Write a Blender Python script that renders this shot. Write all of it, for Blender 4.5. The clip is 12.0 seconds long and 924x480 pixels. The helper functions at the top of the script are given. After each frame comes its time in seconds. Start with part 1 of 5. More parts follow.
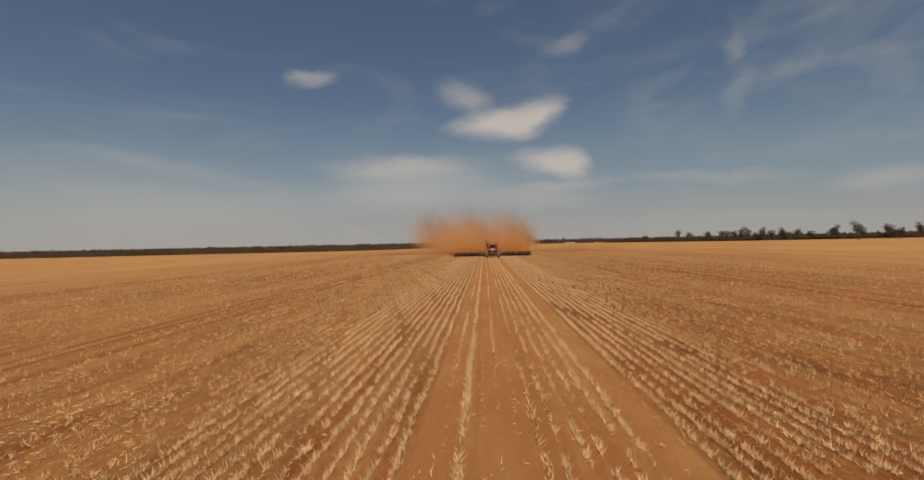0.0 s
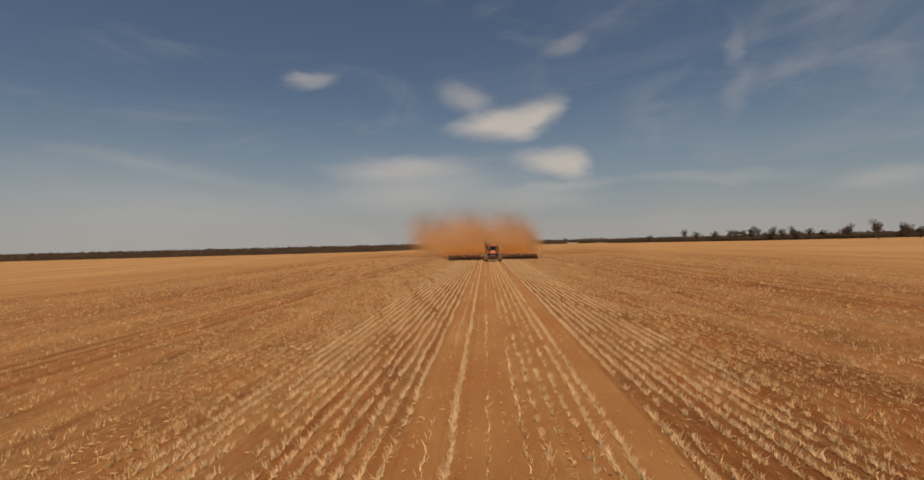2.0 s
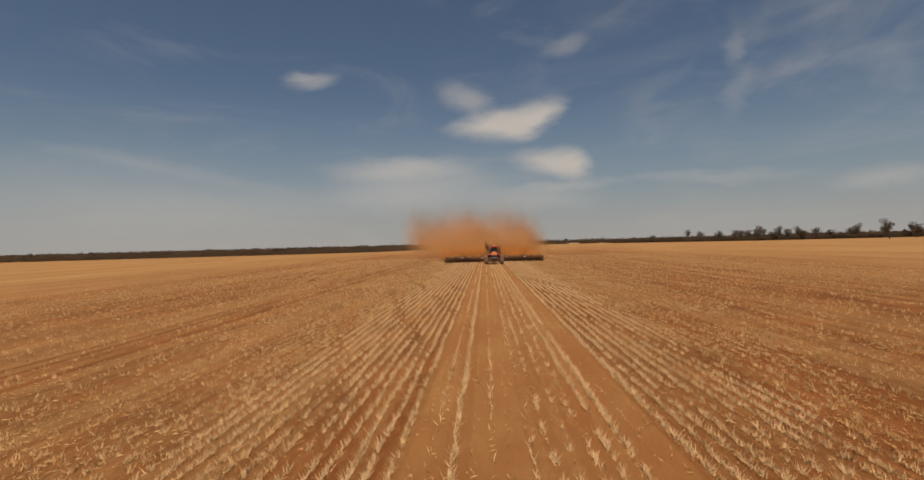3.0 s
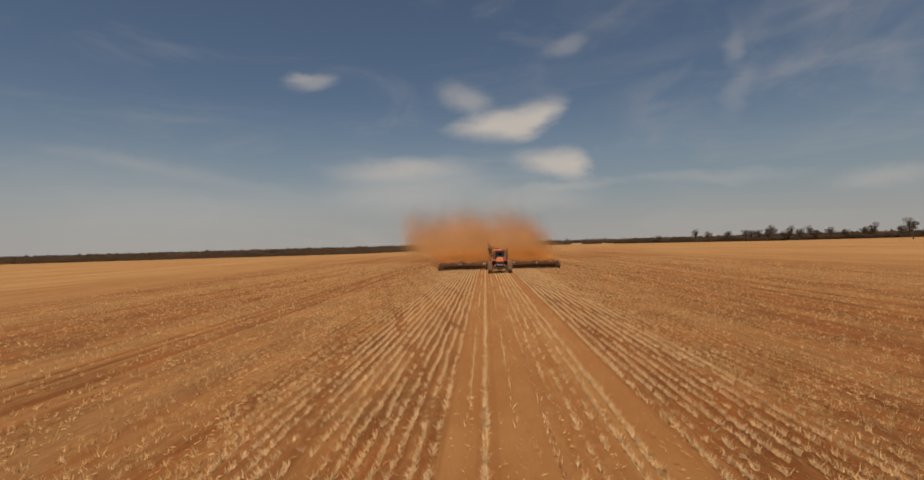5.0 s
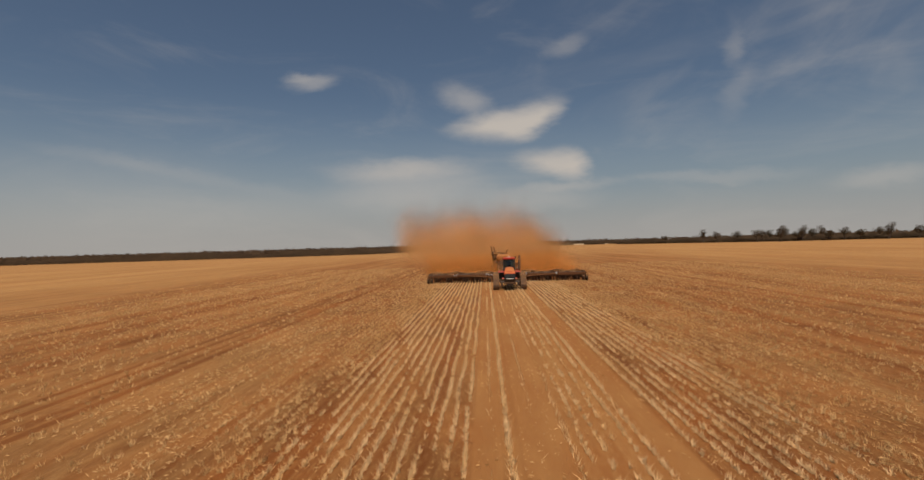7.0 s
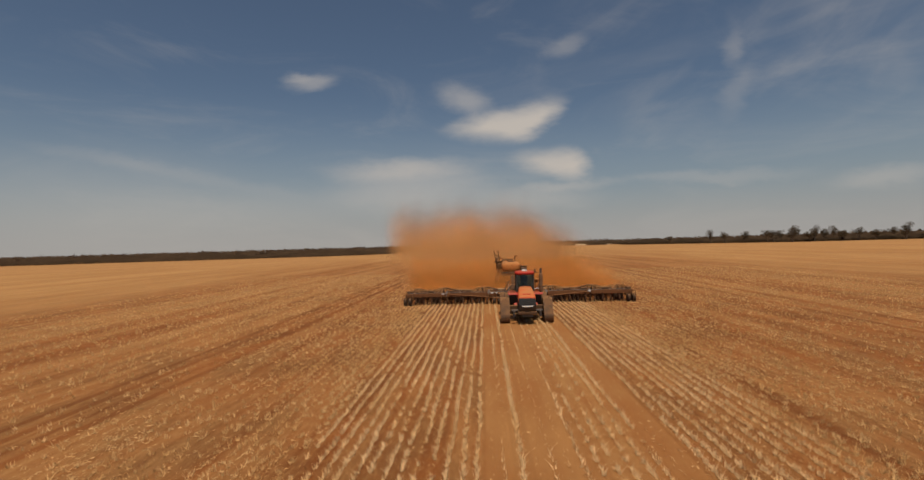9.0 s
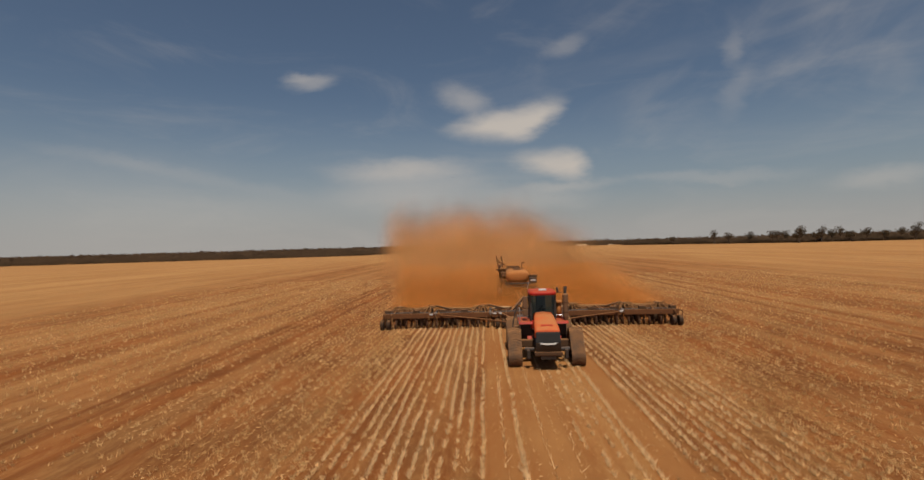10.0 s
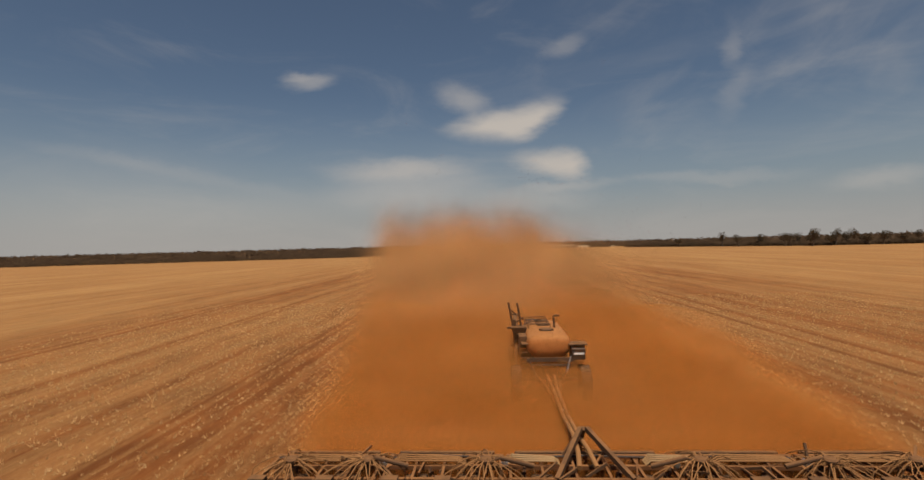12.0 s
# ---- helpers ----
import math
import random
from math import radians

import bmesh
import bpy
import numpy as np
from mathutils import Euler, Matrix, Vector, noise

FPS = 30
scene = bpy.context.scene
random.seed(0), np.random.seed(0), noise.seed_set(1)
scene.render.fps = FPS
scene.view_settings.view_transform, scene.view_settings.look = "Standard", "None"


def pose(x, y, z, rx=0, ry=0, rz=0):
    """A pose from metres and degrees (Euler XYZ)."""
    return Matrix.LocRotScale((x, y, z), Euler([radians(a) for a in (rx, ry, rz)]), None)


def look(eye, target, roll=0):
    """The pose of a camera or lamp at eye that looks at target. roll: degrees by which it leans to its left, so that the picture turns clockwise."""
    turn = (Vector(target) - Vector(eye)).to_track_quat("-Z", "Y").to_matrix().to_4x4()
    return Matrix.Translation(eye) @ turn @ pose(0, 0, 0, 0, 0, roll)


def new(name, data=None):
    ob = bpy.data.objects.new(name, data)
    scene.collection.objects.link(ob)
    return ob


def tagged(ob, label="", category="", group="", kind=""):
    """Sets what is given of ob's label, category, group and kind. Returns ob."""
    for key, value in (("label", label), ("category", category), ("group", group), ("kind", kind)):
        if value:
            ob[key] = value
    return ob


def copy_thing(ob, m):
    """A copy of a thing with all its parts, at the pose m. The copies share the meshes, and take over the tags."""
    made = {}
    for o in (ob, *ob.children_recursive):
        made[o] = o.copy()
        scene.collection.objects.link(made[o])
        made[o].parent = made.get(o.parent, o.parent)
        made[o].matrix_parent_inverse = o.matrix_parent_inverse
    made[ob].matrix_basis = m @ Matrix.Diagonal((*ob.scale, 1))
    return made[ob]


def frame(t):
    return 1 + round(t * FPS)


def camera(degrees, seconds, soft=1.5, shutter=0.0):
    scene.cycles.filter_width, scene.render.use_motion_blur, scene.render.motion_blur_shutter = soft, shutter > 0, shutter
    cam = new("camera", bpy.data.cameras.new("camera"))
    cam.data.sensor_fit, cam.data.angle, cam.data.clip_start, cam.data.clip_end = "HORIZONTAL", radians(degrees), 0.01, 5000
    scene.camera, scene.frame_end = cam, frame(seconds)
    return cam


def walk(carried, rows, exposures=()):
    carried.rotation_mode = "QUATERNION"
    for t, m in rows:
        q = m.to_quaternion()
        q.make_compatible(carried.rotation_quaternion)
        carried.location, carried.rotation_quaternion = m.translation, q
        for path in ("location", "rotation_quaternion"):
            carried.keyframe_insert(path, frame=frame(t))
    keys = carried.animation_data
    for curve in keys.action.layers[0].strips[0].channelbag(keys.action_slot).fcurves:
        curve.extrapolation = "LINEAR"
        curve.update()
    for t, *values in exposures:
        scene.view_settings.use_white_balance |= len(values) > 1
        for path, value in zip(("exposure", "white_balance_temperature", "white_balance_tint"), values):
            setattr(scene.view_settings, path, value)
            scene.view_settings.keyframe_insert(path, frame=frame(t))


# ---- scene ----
cam = camera(86.02, 12.0, soft=1.5, shutter=0.06)

# seconds, place, then yaw to the left, pitch up and roll in degrees
FLIGHT = (
    (0.0, 0.003, 0.005, 3.966, 2.584, 0.339, -1.245),
    (0.5, 0.108, 4.108, 4.003, 2.603, 0.364, -1.301),
    (1.0, 0.213, 8.211, 4.040, 2.620, 0.387, -1.353),
    (1.5, 0.278, 12.356, 4.072, 2.635, 0.409, -1.401),
    (2.0, 0.286, 16.573, 4.086, 2.647, 0.430, -1.445),
    (2.5, 0.253, 20.831, 4.095, 2.658, 0.449, -1.486),
    (3.0, 0.187, 25.082, 4.130, 2.665, 0.466, -1.523),
    (3.5, 0.077, 29.308, 4.207, 2.671, 0.482, -1.556),
    (4.0, -0.074, 33.525, 4.313, 2.674, 0.497, -1.586),
    (4.5, -0.243, 37.738, 4.437, 2.675, 0.510, -1.611),
    (5.0, -0.404, 41.948, 4.567, 2.674, 0.522, -1.633),
    (5.5, -0.559, 46.172, 4.707, 2.670, 0.533, -1.652),
    (6.0, -0.720, 50.403, 4.861, 2.664, 0.541, -1.666),
    (6.5, -0.872, 54.612, 5.016, 2.655, 0.549, -1.677),
    (7.0, -1.002, 58.767, 5.159, 2.645, 0.555, -1.684),
    (7.5, -1.105, 62.807, 5.274, 2.632, 0.559, -1.687),
    (8.0, -1.190, 66.765, 5.372, 2.617, 0.563, -1.687),
    (8.5, -1.261, 70.757, 5.482, 2.599, 0.564, -1.682),
    (9.0, -1.327, 74.896, 5.631, 2.579, 0.564, -1.674),
    (9.5, -1.382, 79.235, 5.804, 2.557, 0.563, -1.663),
    (10.0, -1.441, 83.617, 6.048, 2.533, 0.561, -1.647),
    (10.5, -1.530, 87.914, 6.425, 2.506, 0.556, -1.628),
    (11.0, -1.618, 92.254, 6.914, 2.477, 0.551, -1.605),
    (11.5, -1.677, 96.764, 7.548, 2.446, 0.544, -1.578),
    (12.0, -1.728, 101.328, 8.240, 2.412, 0.535, -1.548),
)


def aimed(x, y, z, yaw, pitch, roll):
    a, b = radians(yaw), radians(pitch)
    way = Vector((-math.sin(a) * math.cos(b), math.cos(a) * math.cos(b), math.sin(b)))
    return look((x, y, z), Vector((x, y, z)) + way * 50, roll)


walk(cam, [(t, aimed(*row)) for t, *row in FLIGHT])

# ---- sky and sun ----
SUN_TO = Vector((0.05, -0.41, 0.90)).normalized()
sun = new("sun", bpy.data.lights.new("sun", "SUN"))
sun.data.energy, sun.data.angle, sun.data.color = 4.2, radians(0.53), (1.0, 0.915, 0.78)
sun.matrix_world = look((0, 0, 60), Vector((0, 0, 60)) - SUN_TO)
scene.view_settings.exposure = -0.1


def nodes_of(tree):
    """Two short hands to set nodes and to join them."""
    def node(kind, **given):
        n = tree.nodes.new(kind)
        for key, value in given.items():
            if key in n.inputs:
                n.inputs[key].default_value = value
            else:
                setattr(n, key, value)
        return n

    def calc(op, a, b=None, clamp=False):
        n = tree.nodes.new("ShaderNodeMath")
        n.operation, n.use_clamp = op, clamp
        for i, v in enumerate((a, b)):
            if v is None:
                continue
            if isinstance(v, (int, float)):
                n.inputs[i].default_value = v
            else:
                tree.links.new(v, n.inputs[i])
        return n.outputs[0]

    def mix(fac, a, b):
        n = tree.nodes.new("ShaderNodeMix")
        n.data_type = "RGBA"
        for i, v in ((0, fac), (6, a), (7, b)):
            if isinstance(v, (int, float)):
                n.inputs[i].default_value = v
            elif isinstance(v, tuple):
                n.inputs[i].default_value = (*v, 1)
            else:
                tree.links.new(v, n.inputs[i])
        return n.outputs[2]

    def step(value, low, high):
        n = tree.nodes.new("ShaderNodeMapRange")
        n.interpolation_type = "SMOOTHSTEP"
        n.inputs[1].default_value, n.inputs[2].default_value = low, high
        tree.links.new(value, n.inputs[0])
        return n.outputs[0]
    return node, calc, mix, step


# soft clouds: bearing and rise as tangents, half width, half height, how thick, tilt
CLOUDS = ((-0.035, 0.296, 0.055, 0.034, 0.42, -0.5), (-0.345, 0.340, 0.060, 0.020, 0.42, 0.15), (-0.375, 0.350, 0.035, 0.012, 0.3, 0.0),
          (-0.17, 0.158, 0.16, 0.026, 0.55, 0.03), (-0.15, 0.115, 0.17, 0.055, 0.42, 0.0), (0.78, 0.110, 0.11, 0.024, 0.34, 0.12),
          (0.50, 0.368, 0.026, 0.040, 0.20, 1.2), (0.51, 0.290, 0.040, 0.045, 0.16, 1.6), (0.17, 0.395, 0.05, 0.022, 0.22, 0.6),
          (0.45, 0.122, 0.20, 0.014, 0.22, 0.02), (-0.80, 0.10, 0.48, 0.13, 0.20, -0.16), (-0.66, 0.175, 0.30, 0.018, 0.14, -0.45),
          (-0.30, 0.09, 0.5, 0.05, 0.14, 0.0), (0.10, 0.09, 0.14, 0.03, 0.3, 0.0), (0.17, 0.115, 0.10, 0.012, 0.3, 0.05))
# the two bright clouds, wedge-shaped: corners round the rim, how thick, how soft the rim
WEDGES = ((((-0.085, 0.234), (0.000, 0.268), (0.175, 0.284), (0.120, 0.214), (0.075, 0.196)), 1.0, 0.030),
          (((0.045, 0.173), (0.200, 0.186), (0.214, 0.130), (0.150, 0.126)), 0.9, 0.026))


def make_world():
    world = bpy.data.worlds.new("open_sky")
    scene.world = world
    world.use_nodes = True
    tree = world.node_tree
    tree.nodes.clear()
    node, calc, mix, step = nodes_of(tree)
    link = tree.links.new
    sky = node("ShaderNodeTexSky", sky_type="NISHITA", sun_disc=False, sun_elevation=math.asin(SUN_TO.z),
               sun_rotation=math.atan2(SUN_TO.x, SUN_TO.y), altitude=200.0, air_density=1.0, dust_density=1.6, ozone_density=2.0)
    co = node("ShaderNodeTexCoord")
    sep = node("ShaderNodeSeparateXYZ")
    link(co.outputs["Generated"], sep.inputs[0])
    x, y, z = sep.outputs
    ahead = step(y, 0.05, 0.2)
    depth = calc("MAXIMUM", y, 0.05)
    u0, v0 = calc("DIVIDE", x, depth), calc("DIVIDE", z, depth)
    place = node("ShaderNodeCombineXYZ")
    link(u0, place.inputs[0]), link(calc("MULTIPLY", v0, 2.2), place.inputs[1])
    rough = node("ShaderNodeTexNoise", Scale=9.0, Detail=7.0, Roughness=0.58)
    link(place.outputs[0], rough.inputs["Vector"])
    bend = node("ShaderNodeSeparateColor")
    link(rough.outputs["Color"], bend.inputs[0])
    u = calc("ADD", u0, calc("MULTIPLY", calc("SUBTRACT", bend.outputs[0], 0.5), 0.07))
    v = calc("ADD", v0, calc("MULTIPLY", calc("SUBTRACT", bend.outputs[1], 0.5), 0.045))
    wu = calc("ADD", u0, calc("MULTIPLY", calc("SUBTRACT", bend.outputs[1], 0.5), 0.085))
    wv = calc("ADD", v0, calc("MULTIPLY", calc("SUBTRACT", bend.outputs[2], 0.5), 0.034))
    total = None
    for cu, cv, ru, rv, thick, tilt in CLOUDS:
        du, dv = calc("SUBTRACT", u, cu), calc("SUBTRACT", v, cv)
        dv = calc("SUBTRACT", dv, calc("MULTIPLY", du, tilt * 0.5))
        a, b = calc("DIVIDE", du, ru), calc("DIVIDE", dv, rv)
        d = calc("SQRT", calc("ADD", calc("MULTIPLY", a, a), calc("MULTIPLY", b, b)))
        m = calc("MULTIPLY", calc("SUBTRACT", 1.0, step(d, 0.15, 1.3)), thick)
        total = m if total is None else calc("SUBTRACT", calc("ADD", total, m), calc("MULTIPLY", total, m))
    for rim, thick, soft in WEDGES:
        out = None
        for (ax, ay), (bx, by) in zip(rim, rim[1:] + rim[:1]):
            long = math.hypot(bx - ax, by - ay)
            nx, ny = -(by - ay) / long, (bx - ax) / long
            d = calc("SUBTRACT", calc("ADD", calc("MULTIPLY", wu, nx), calc("MULTIPLY", wv, ny)), nx * ax + ny * ay)
            d = calc("MAXIMUM", calc("ADD", d, soft), 0.0)
            d = calc("MULTIPLY", d, d)
            out = d if out is None else calc("ADD", out, d)
        m = calc("MULTIPLY", calc("SUBTRACT", 1.0, step(calc("SQRT", out), 0.0, soft * 1.7)), thick)
        total = calc("SUBTRACT", calc("ADD", total, m), calc("MULTIPLY", total, m))
    # torn wisps high on one side, combed up and across
    for turn, first, last, share in ((62, 0.22, 0.34, 0.16), (35, 0.26, 0.36, 0.09)):
        combed = node("ShaderNodeMapping")
        combed.inputs["Rotation"].default_value = (0, 0, radians(-turn))
        combed.inputs["Scale"].default_value = (1.0, 1.0, 1.0)
        drawn = node("ShaderNodeVectorMath", operation="MULTIPLY")
        drawn.inputs[1].default_value = (2.4, 6.5, 1.0)
        link(place.outputs[0], combed.inputs["Vector"])
        link(combed.outputs[0], drawn.inputs[0])
        wisp = node("ShaderNodeTexNoise", Scale=1.0, Detail=4.0, Roughness=0.5, Distortion=0.7)
        link(drawn.outputs[0], wisp.inputs["Vector"])
        m = calc("MULTIPLY", calc("MULTIPLY", step(wisp.outputs["Fac"], 0.47, 0.80), step(v0, first - 0.1, last)), step(u0, -0.05, 0.45))
        total = calc("ADD", total, calc("MULTIPLY", m, share))
    # thin streaks over the whole sky
    streak_place = node("ShaderNodeVectorMath", operation="MULTIPLY")
    streak_place.inputs[1].default_value = (1.0, 1.0, 3.5)
    link(co.outputs["Generated"], streak_place.inputs[0])
    streak = node("ShaderNodeTexNoise", Scale=3.2, Detail=6.0, Roughness=0.6, Distortion=0.8)
    link(streak_place.outputs[0], streak.inputs["Vector"])
    veil = calc("MULTIPLY", step(streak.outputs["Fac"], 0.46, 0.82), 0.16)
    total = calc("ADD", calc("MULTIPLY", total, ahead), veil, True)
    haze = calc("SUBTRACT", 1.0, step(z, -0.02, 0.30))
    base = mix(1.0, (0, 0, 0), sky.outputs[0])
    deep = node("ShaderNodeMix", data_type="RGBA", blend_type="MULTIPLY")
    deep.inputs[0].default_value = 1.0
    link(base, deep.inputs[6])
    deep.inputs[7].default_value = (0.62, 0.605, 0.58, 1)
    low = calc("SUBTRACT", 1.0, step(z, -0.02, 0.13))
    hazed = mix(calc("MULTIPLY", haze, 0.78), deep.outputs[2], (2.80, 3.20, 3.50))
    hazed = mix(calc("MULTIPLY", low, 0.75), hazed, (4.2, 3.85, 3.5))
    done = mix(total, hazed, (5.4, 4.9, 4.4))
    back = node("ShaderNodeBackground", Strength=0.10)
    link(done, back.inputs[0])
    link(back.outputs[0], node("ShaderNodeOutputWorld").inputs[0])


make_world()

# ---- materials ----
DUST = (0.46, 0.205, 0.072)


def material(name, colour, rough=0.6, metal=0.0, other=None, scale=3.0, dust=0.0, bump=0.0, grain=40.0, islands=0.0, objects=0.0, coat=0.0, sides=0.18):
    """Paint, rubber, steel, straw: two scales of colour, dust that has settled on what faces up, fine relief."""
    m = bpy.data.materials.new(name)
    m.use_nodes = True
    tree = m.node_tree
    node, calc, mix, step = nodes_of(tree)
    link = tree.links.new
    face = tree.nodes["Principled BSDF"]
    co = node("ShaderNodeTexCoord")
    large = node("ShaderNodeTexNoise", Scale=scale, Detail=5.0, Roughness=0.6)
    fine = node("ShaderNodeTexNoise", Scale=grain, Detail=4.0, Roughness=0.65)
    for n in (large, fine):
        link(co.outputs["Object"], n.inputs["Vector"])
    other = other or tuple(c * 0.72 for c in colour)
    tone = mix(step(large.outputs["Fac"], 0.35, 0.68), colour, other)
    tone = mix(calc("MULTIPLY", step(fine.outputs["Fac"], 0.4, 0.75), 0.35), tone, tuple(c * 0.6 for c in colour))
    geo = node("ShaderNodeNewGeometry")
    if islands:
        tone = mix(calc("MULTIPLY", geo.outputs["Random Per Island"], islands), tone, tuple(c * 0.45 for c in colour))
    if objects:
        info = node("ShaderNodeObjectInfo")
        tone = mix(calc("MULTIPLY", info.outputs["Random"], objects), tone, tuple(c * 0.5 for c in colour))
    if dust:
        normal = node("ShaderNodeSeparateXYZ")
        link(geo.outputs["Normal"], normal.inputs[0])
        lying = calc("ADD", calc("MULTIPLY", step(normal.outputs[2], 0.35, 0.97), 0.93 - sides), sides)
        patch = step(large.outputs["Fac"], 0.28, 0.62)
        cover = calc("MULTIPLY", calc("MULTIPLY", lying, calc("ADD", calc("MULTIPLY", patch, 0.6), 0.4)), dust, True)
        tone = mix(cover, tone, DUST)
        gloss = calc("ADD", calc("MULTIPLY", cover, 0.9 - rough), rough, True)
        link(gloss, face.inputs["Roughness"])
        link(calc("MULTIPLY", calc("SUBTRACT", 1.0, cover), metal), face.inputs["Metallic"])
    else:
        face.inputs["Roughness"].default_value, face.inputs["Metallic"].default_value = rough, metal
    face.inputs["Coat Weight"].default_value = coat
    if dust > 0.3:
        face.inputs["Specular IOR Level"].default_value = 0.22
    link(tone, face.inputs["Base Color"])
    if bump:
        relief = node("ShaderNodeBump", Strength=0.6, Distance=bump)
        link(fine.outputs["Fac"], relief.inputs["Height"])
        link(relief.outputs[0], face.inputs["Normal"])
    return m


def field_material(name, soil, soil_dark, straw, packed, straw_share):
    """Red soil with straw litter in streaks along the rows and in drifts tens of metres long."""
    m = bpy.data.materials.new(name)
    m.use_nodes = True
    tree = m.node_tree
    node, calc, mix, step = nodes_of(tree)
    link = tree.links.new
    face = tree.nodes["Principled BSDF"]
    geo = node("ShaderNodeNewGeometry")

    def noise_at(sx, sy, scale, detail=5.0, rough=0.6):
        v = node("ShaderNodeVectorMath", operation="MULTIPLY")
        v.inputs[1].default_value = (sx, sy, 1.0)
        link(geo.outputs["Position"], v.inputs[0])
        n = node("ShaderNodeTexNoise", Scale=scale, Detail=detail, Roughness=rough)
        link(v.outputs[0], n.inputs["Vector"])
        return n.outputs["Fac"]
    drift = noise_at(1.0, 0.12, 0.09)
    patch = noise_at(1.0, 0.35, 0.5)
    litter = noise_at(1.0, 0.22, 7.0, 6.0, 0.7)
    crumb = noise_at(1.0, 1.0, 22.0, 6.0, 0.7)
    place = node("ShaderNodeSeparateXYZ")
    link(geo.outputs["Position"], place.inputs[0])
    px, py = place.outputs[0], place.outputs[1]
    tone = mix(step(patch, 0.35, 0.65), soil, soil_dark)
    broad = noise_at(1.0, 0.5, 0.045, 3.0, 0.5)
    tone = mix(calc("MULTIPLY", step(broad, 0.50, 0.66), 0.30), tone, (0.29, 0.092, 0.022))
    tone = mix(calc("MULTIPLY", step(crumb, 0.45, 0.75), 0.4), tone, tuple(c * 0.55 for c in soil))
    # far from the flown strip the standing straw closes up
    side = calc("ABSOLUTE", calc("SUBTRACT", px, 1.8))
    far = calc("MAXIMUM", step(side, 14.0, 90.0), step(py, 150.0, 380.0))
    cover = calc("ADD", calc("MULTIPLY", step(litter, 0.42, 0.68), straw_share), calc("MULTIPLY", step(drift, 0.38, 0.62), 0.16))
    cover = calc("ADD", cover, calc("ADD", calc("MULTIPLY", far, 0.30), calc("MULTIPLY", step(side, 8.0, 20.0), 0.06)))
    # long pale and dark streaks left by earlier passes
    streak = noise_at(1.0, 0.015, 0.45, 4.0, 0.55)
    cover = calc("ADD", cover, calc("MULTIPLY", calc("SUBTRACT", step(streak, 0.36, 0.64), 0.5), 0.16))
    comb = noise_at(1.0, 0.02, 2.0, 3.0, 0.5)
    cover = calc("ADD", cover, calc("MULTIPLY", calc("SUBTRACT", step(comb, 0.38, 0.60), 0.55), 0.13))
    # the bare wheel lanes
    bare = trodden = None
    for lane, half in LANES:
        d = calc("ABSOLUTE", calc("SUBTRACT", px, lane))
        one = calc("SUBTRACT", 1.0, step(d, half * 0.75, half * 1.15))
        bare = one if bare is None else calc("MAXIMUM", bare, one)
        if half > 0.4:
            trodden = one if trodden is None else calc("MAXIMUM", trodden, one)
    # the whole strip between the outer lanes is trodden pale
    strip = calc("SUBTRACT", 1.0, step(calc("ABSOLUTE", calc("SUBTRACT", px, 1.15)), 2.4, 3.0))
    trodden = calc("MAXIMUM", trodden, calc("MULTIPLY", strip, 0.8))
    cover = calc("MULTIPLY", cover, calc("SUBTRACT", 1.0, calc("MULTIPLY", bare, 0.8)), True)
    tone = mix(calc("MULTIPLY", trodden, calc("ADD", calc("MULTIPLY", step(patch, 0.3, 0.7), 0.5), 0.4)), tone, packed)
    tone = mix(cover, tone, mix(step(crumb, 0.3, 0.7), straw, tuple(c * 0.7 for c in straw)))
    link(tone, face.inputs["Base Color"])
    face.inputs["Roughness"].default_value = 0.95
    face.inputs["Specular IOR Level"].default_value = 0.15
    relief = node("ShaderNodeBump", Strength=0.8, Distance=0.05)
    link(calc("ADD", crumb, calc("MULTIPLY", litter, 1.5)), relief.inputs["Height"])
    link(relief.outputs[0], face.inputs["Normal"])
    return m


# bare wheel lanes in the stubble: place across the field and half width
LANES = ((0.36, 0.70), (3.43, 0.44), (-1.09, 0.42), (-14.6, 0.20), (-16.3, 0.20), (-17.2, 0.16), (23.0, 0.30), (25.6, 0.30), (30.5, 0.22), (-30.4, 0.2), (-41.0, 0.3), (-39.5, 0.3))
FIELD = field_material("stubble_field", (0.250, 0.079, 0.0185), (0.158, 0.050, 0.0118), (0.63, 0.350, 0.128), (0.38, 0.168, 0.053), 0.18)
PADDOCK = material("bleached_straw", (0.52, 0.37, 0.22), 0.95, other=(0.44, 0.29, 0.16), scale=0.02, grain=0.3)
TILLED = material("tilled_soil", (0.40, 0.130, 0.027), 0.95, other=(0.36, 0.114, 0.023), scale=0.5, bump=0.015, grain=14.0)
RED = material("red_paint", (0.40, 0.014, 0.010), 0.5, scale=1.4, dust=0.4)
ROOF = material("dusty_roof_paint", (0.42, 0.010, 0.007), 0.55, other=(0.36, 0.010, 0.007), scale=0.9, dust=0.31)
HOOD = material("dusty_red_paint", (0.54, 0.065, 0.012), 0.6, scale=1.2, dust=0.74)
EXHAUST = material("heat_stained_steel", (0.13, 0.080, 0.052), 0.7, 0.2, scale=2.0, dust=0.6, sides=0.35)
BLACK = material("black_plastic", (0.024, 0.021, 0.020), 0.6, scale=2.0, dust=0.22)
GRILLE = material("grille_mesh", (0.010, 0.010, 0.011), 0.9, scale=2.0, dust=0.05)
RUBBER = material("track_rubber", (0.045, 0.036, 0.030), 0.85, scale=2.5, dust=0.7, bump=0.01, sides=0.32)
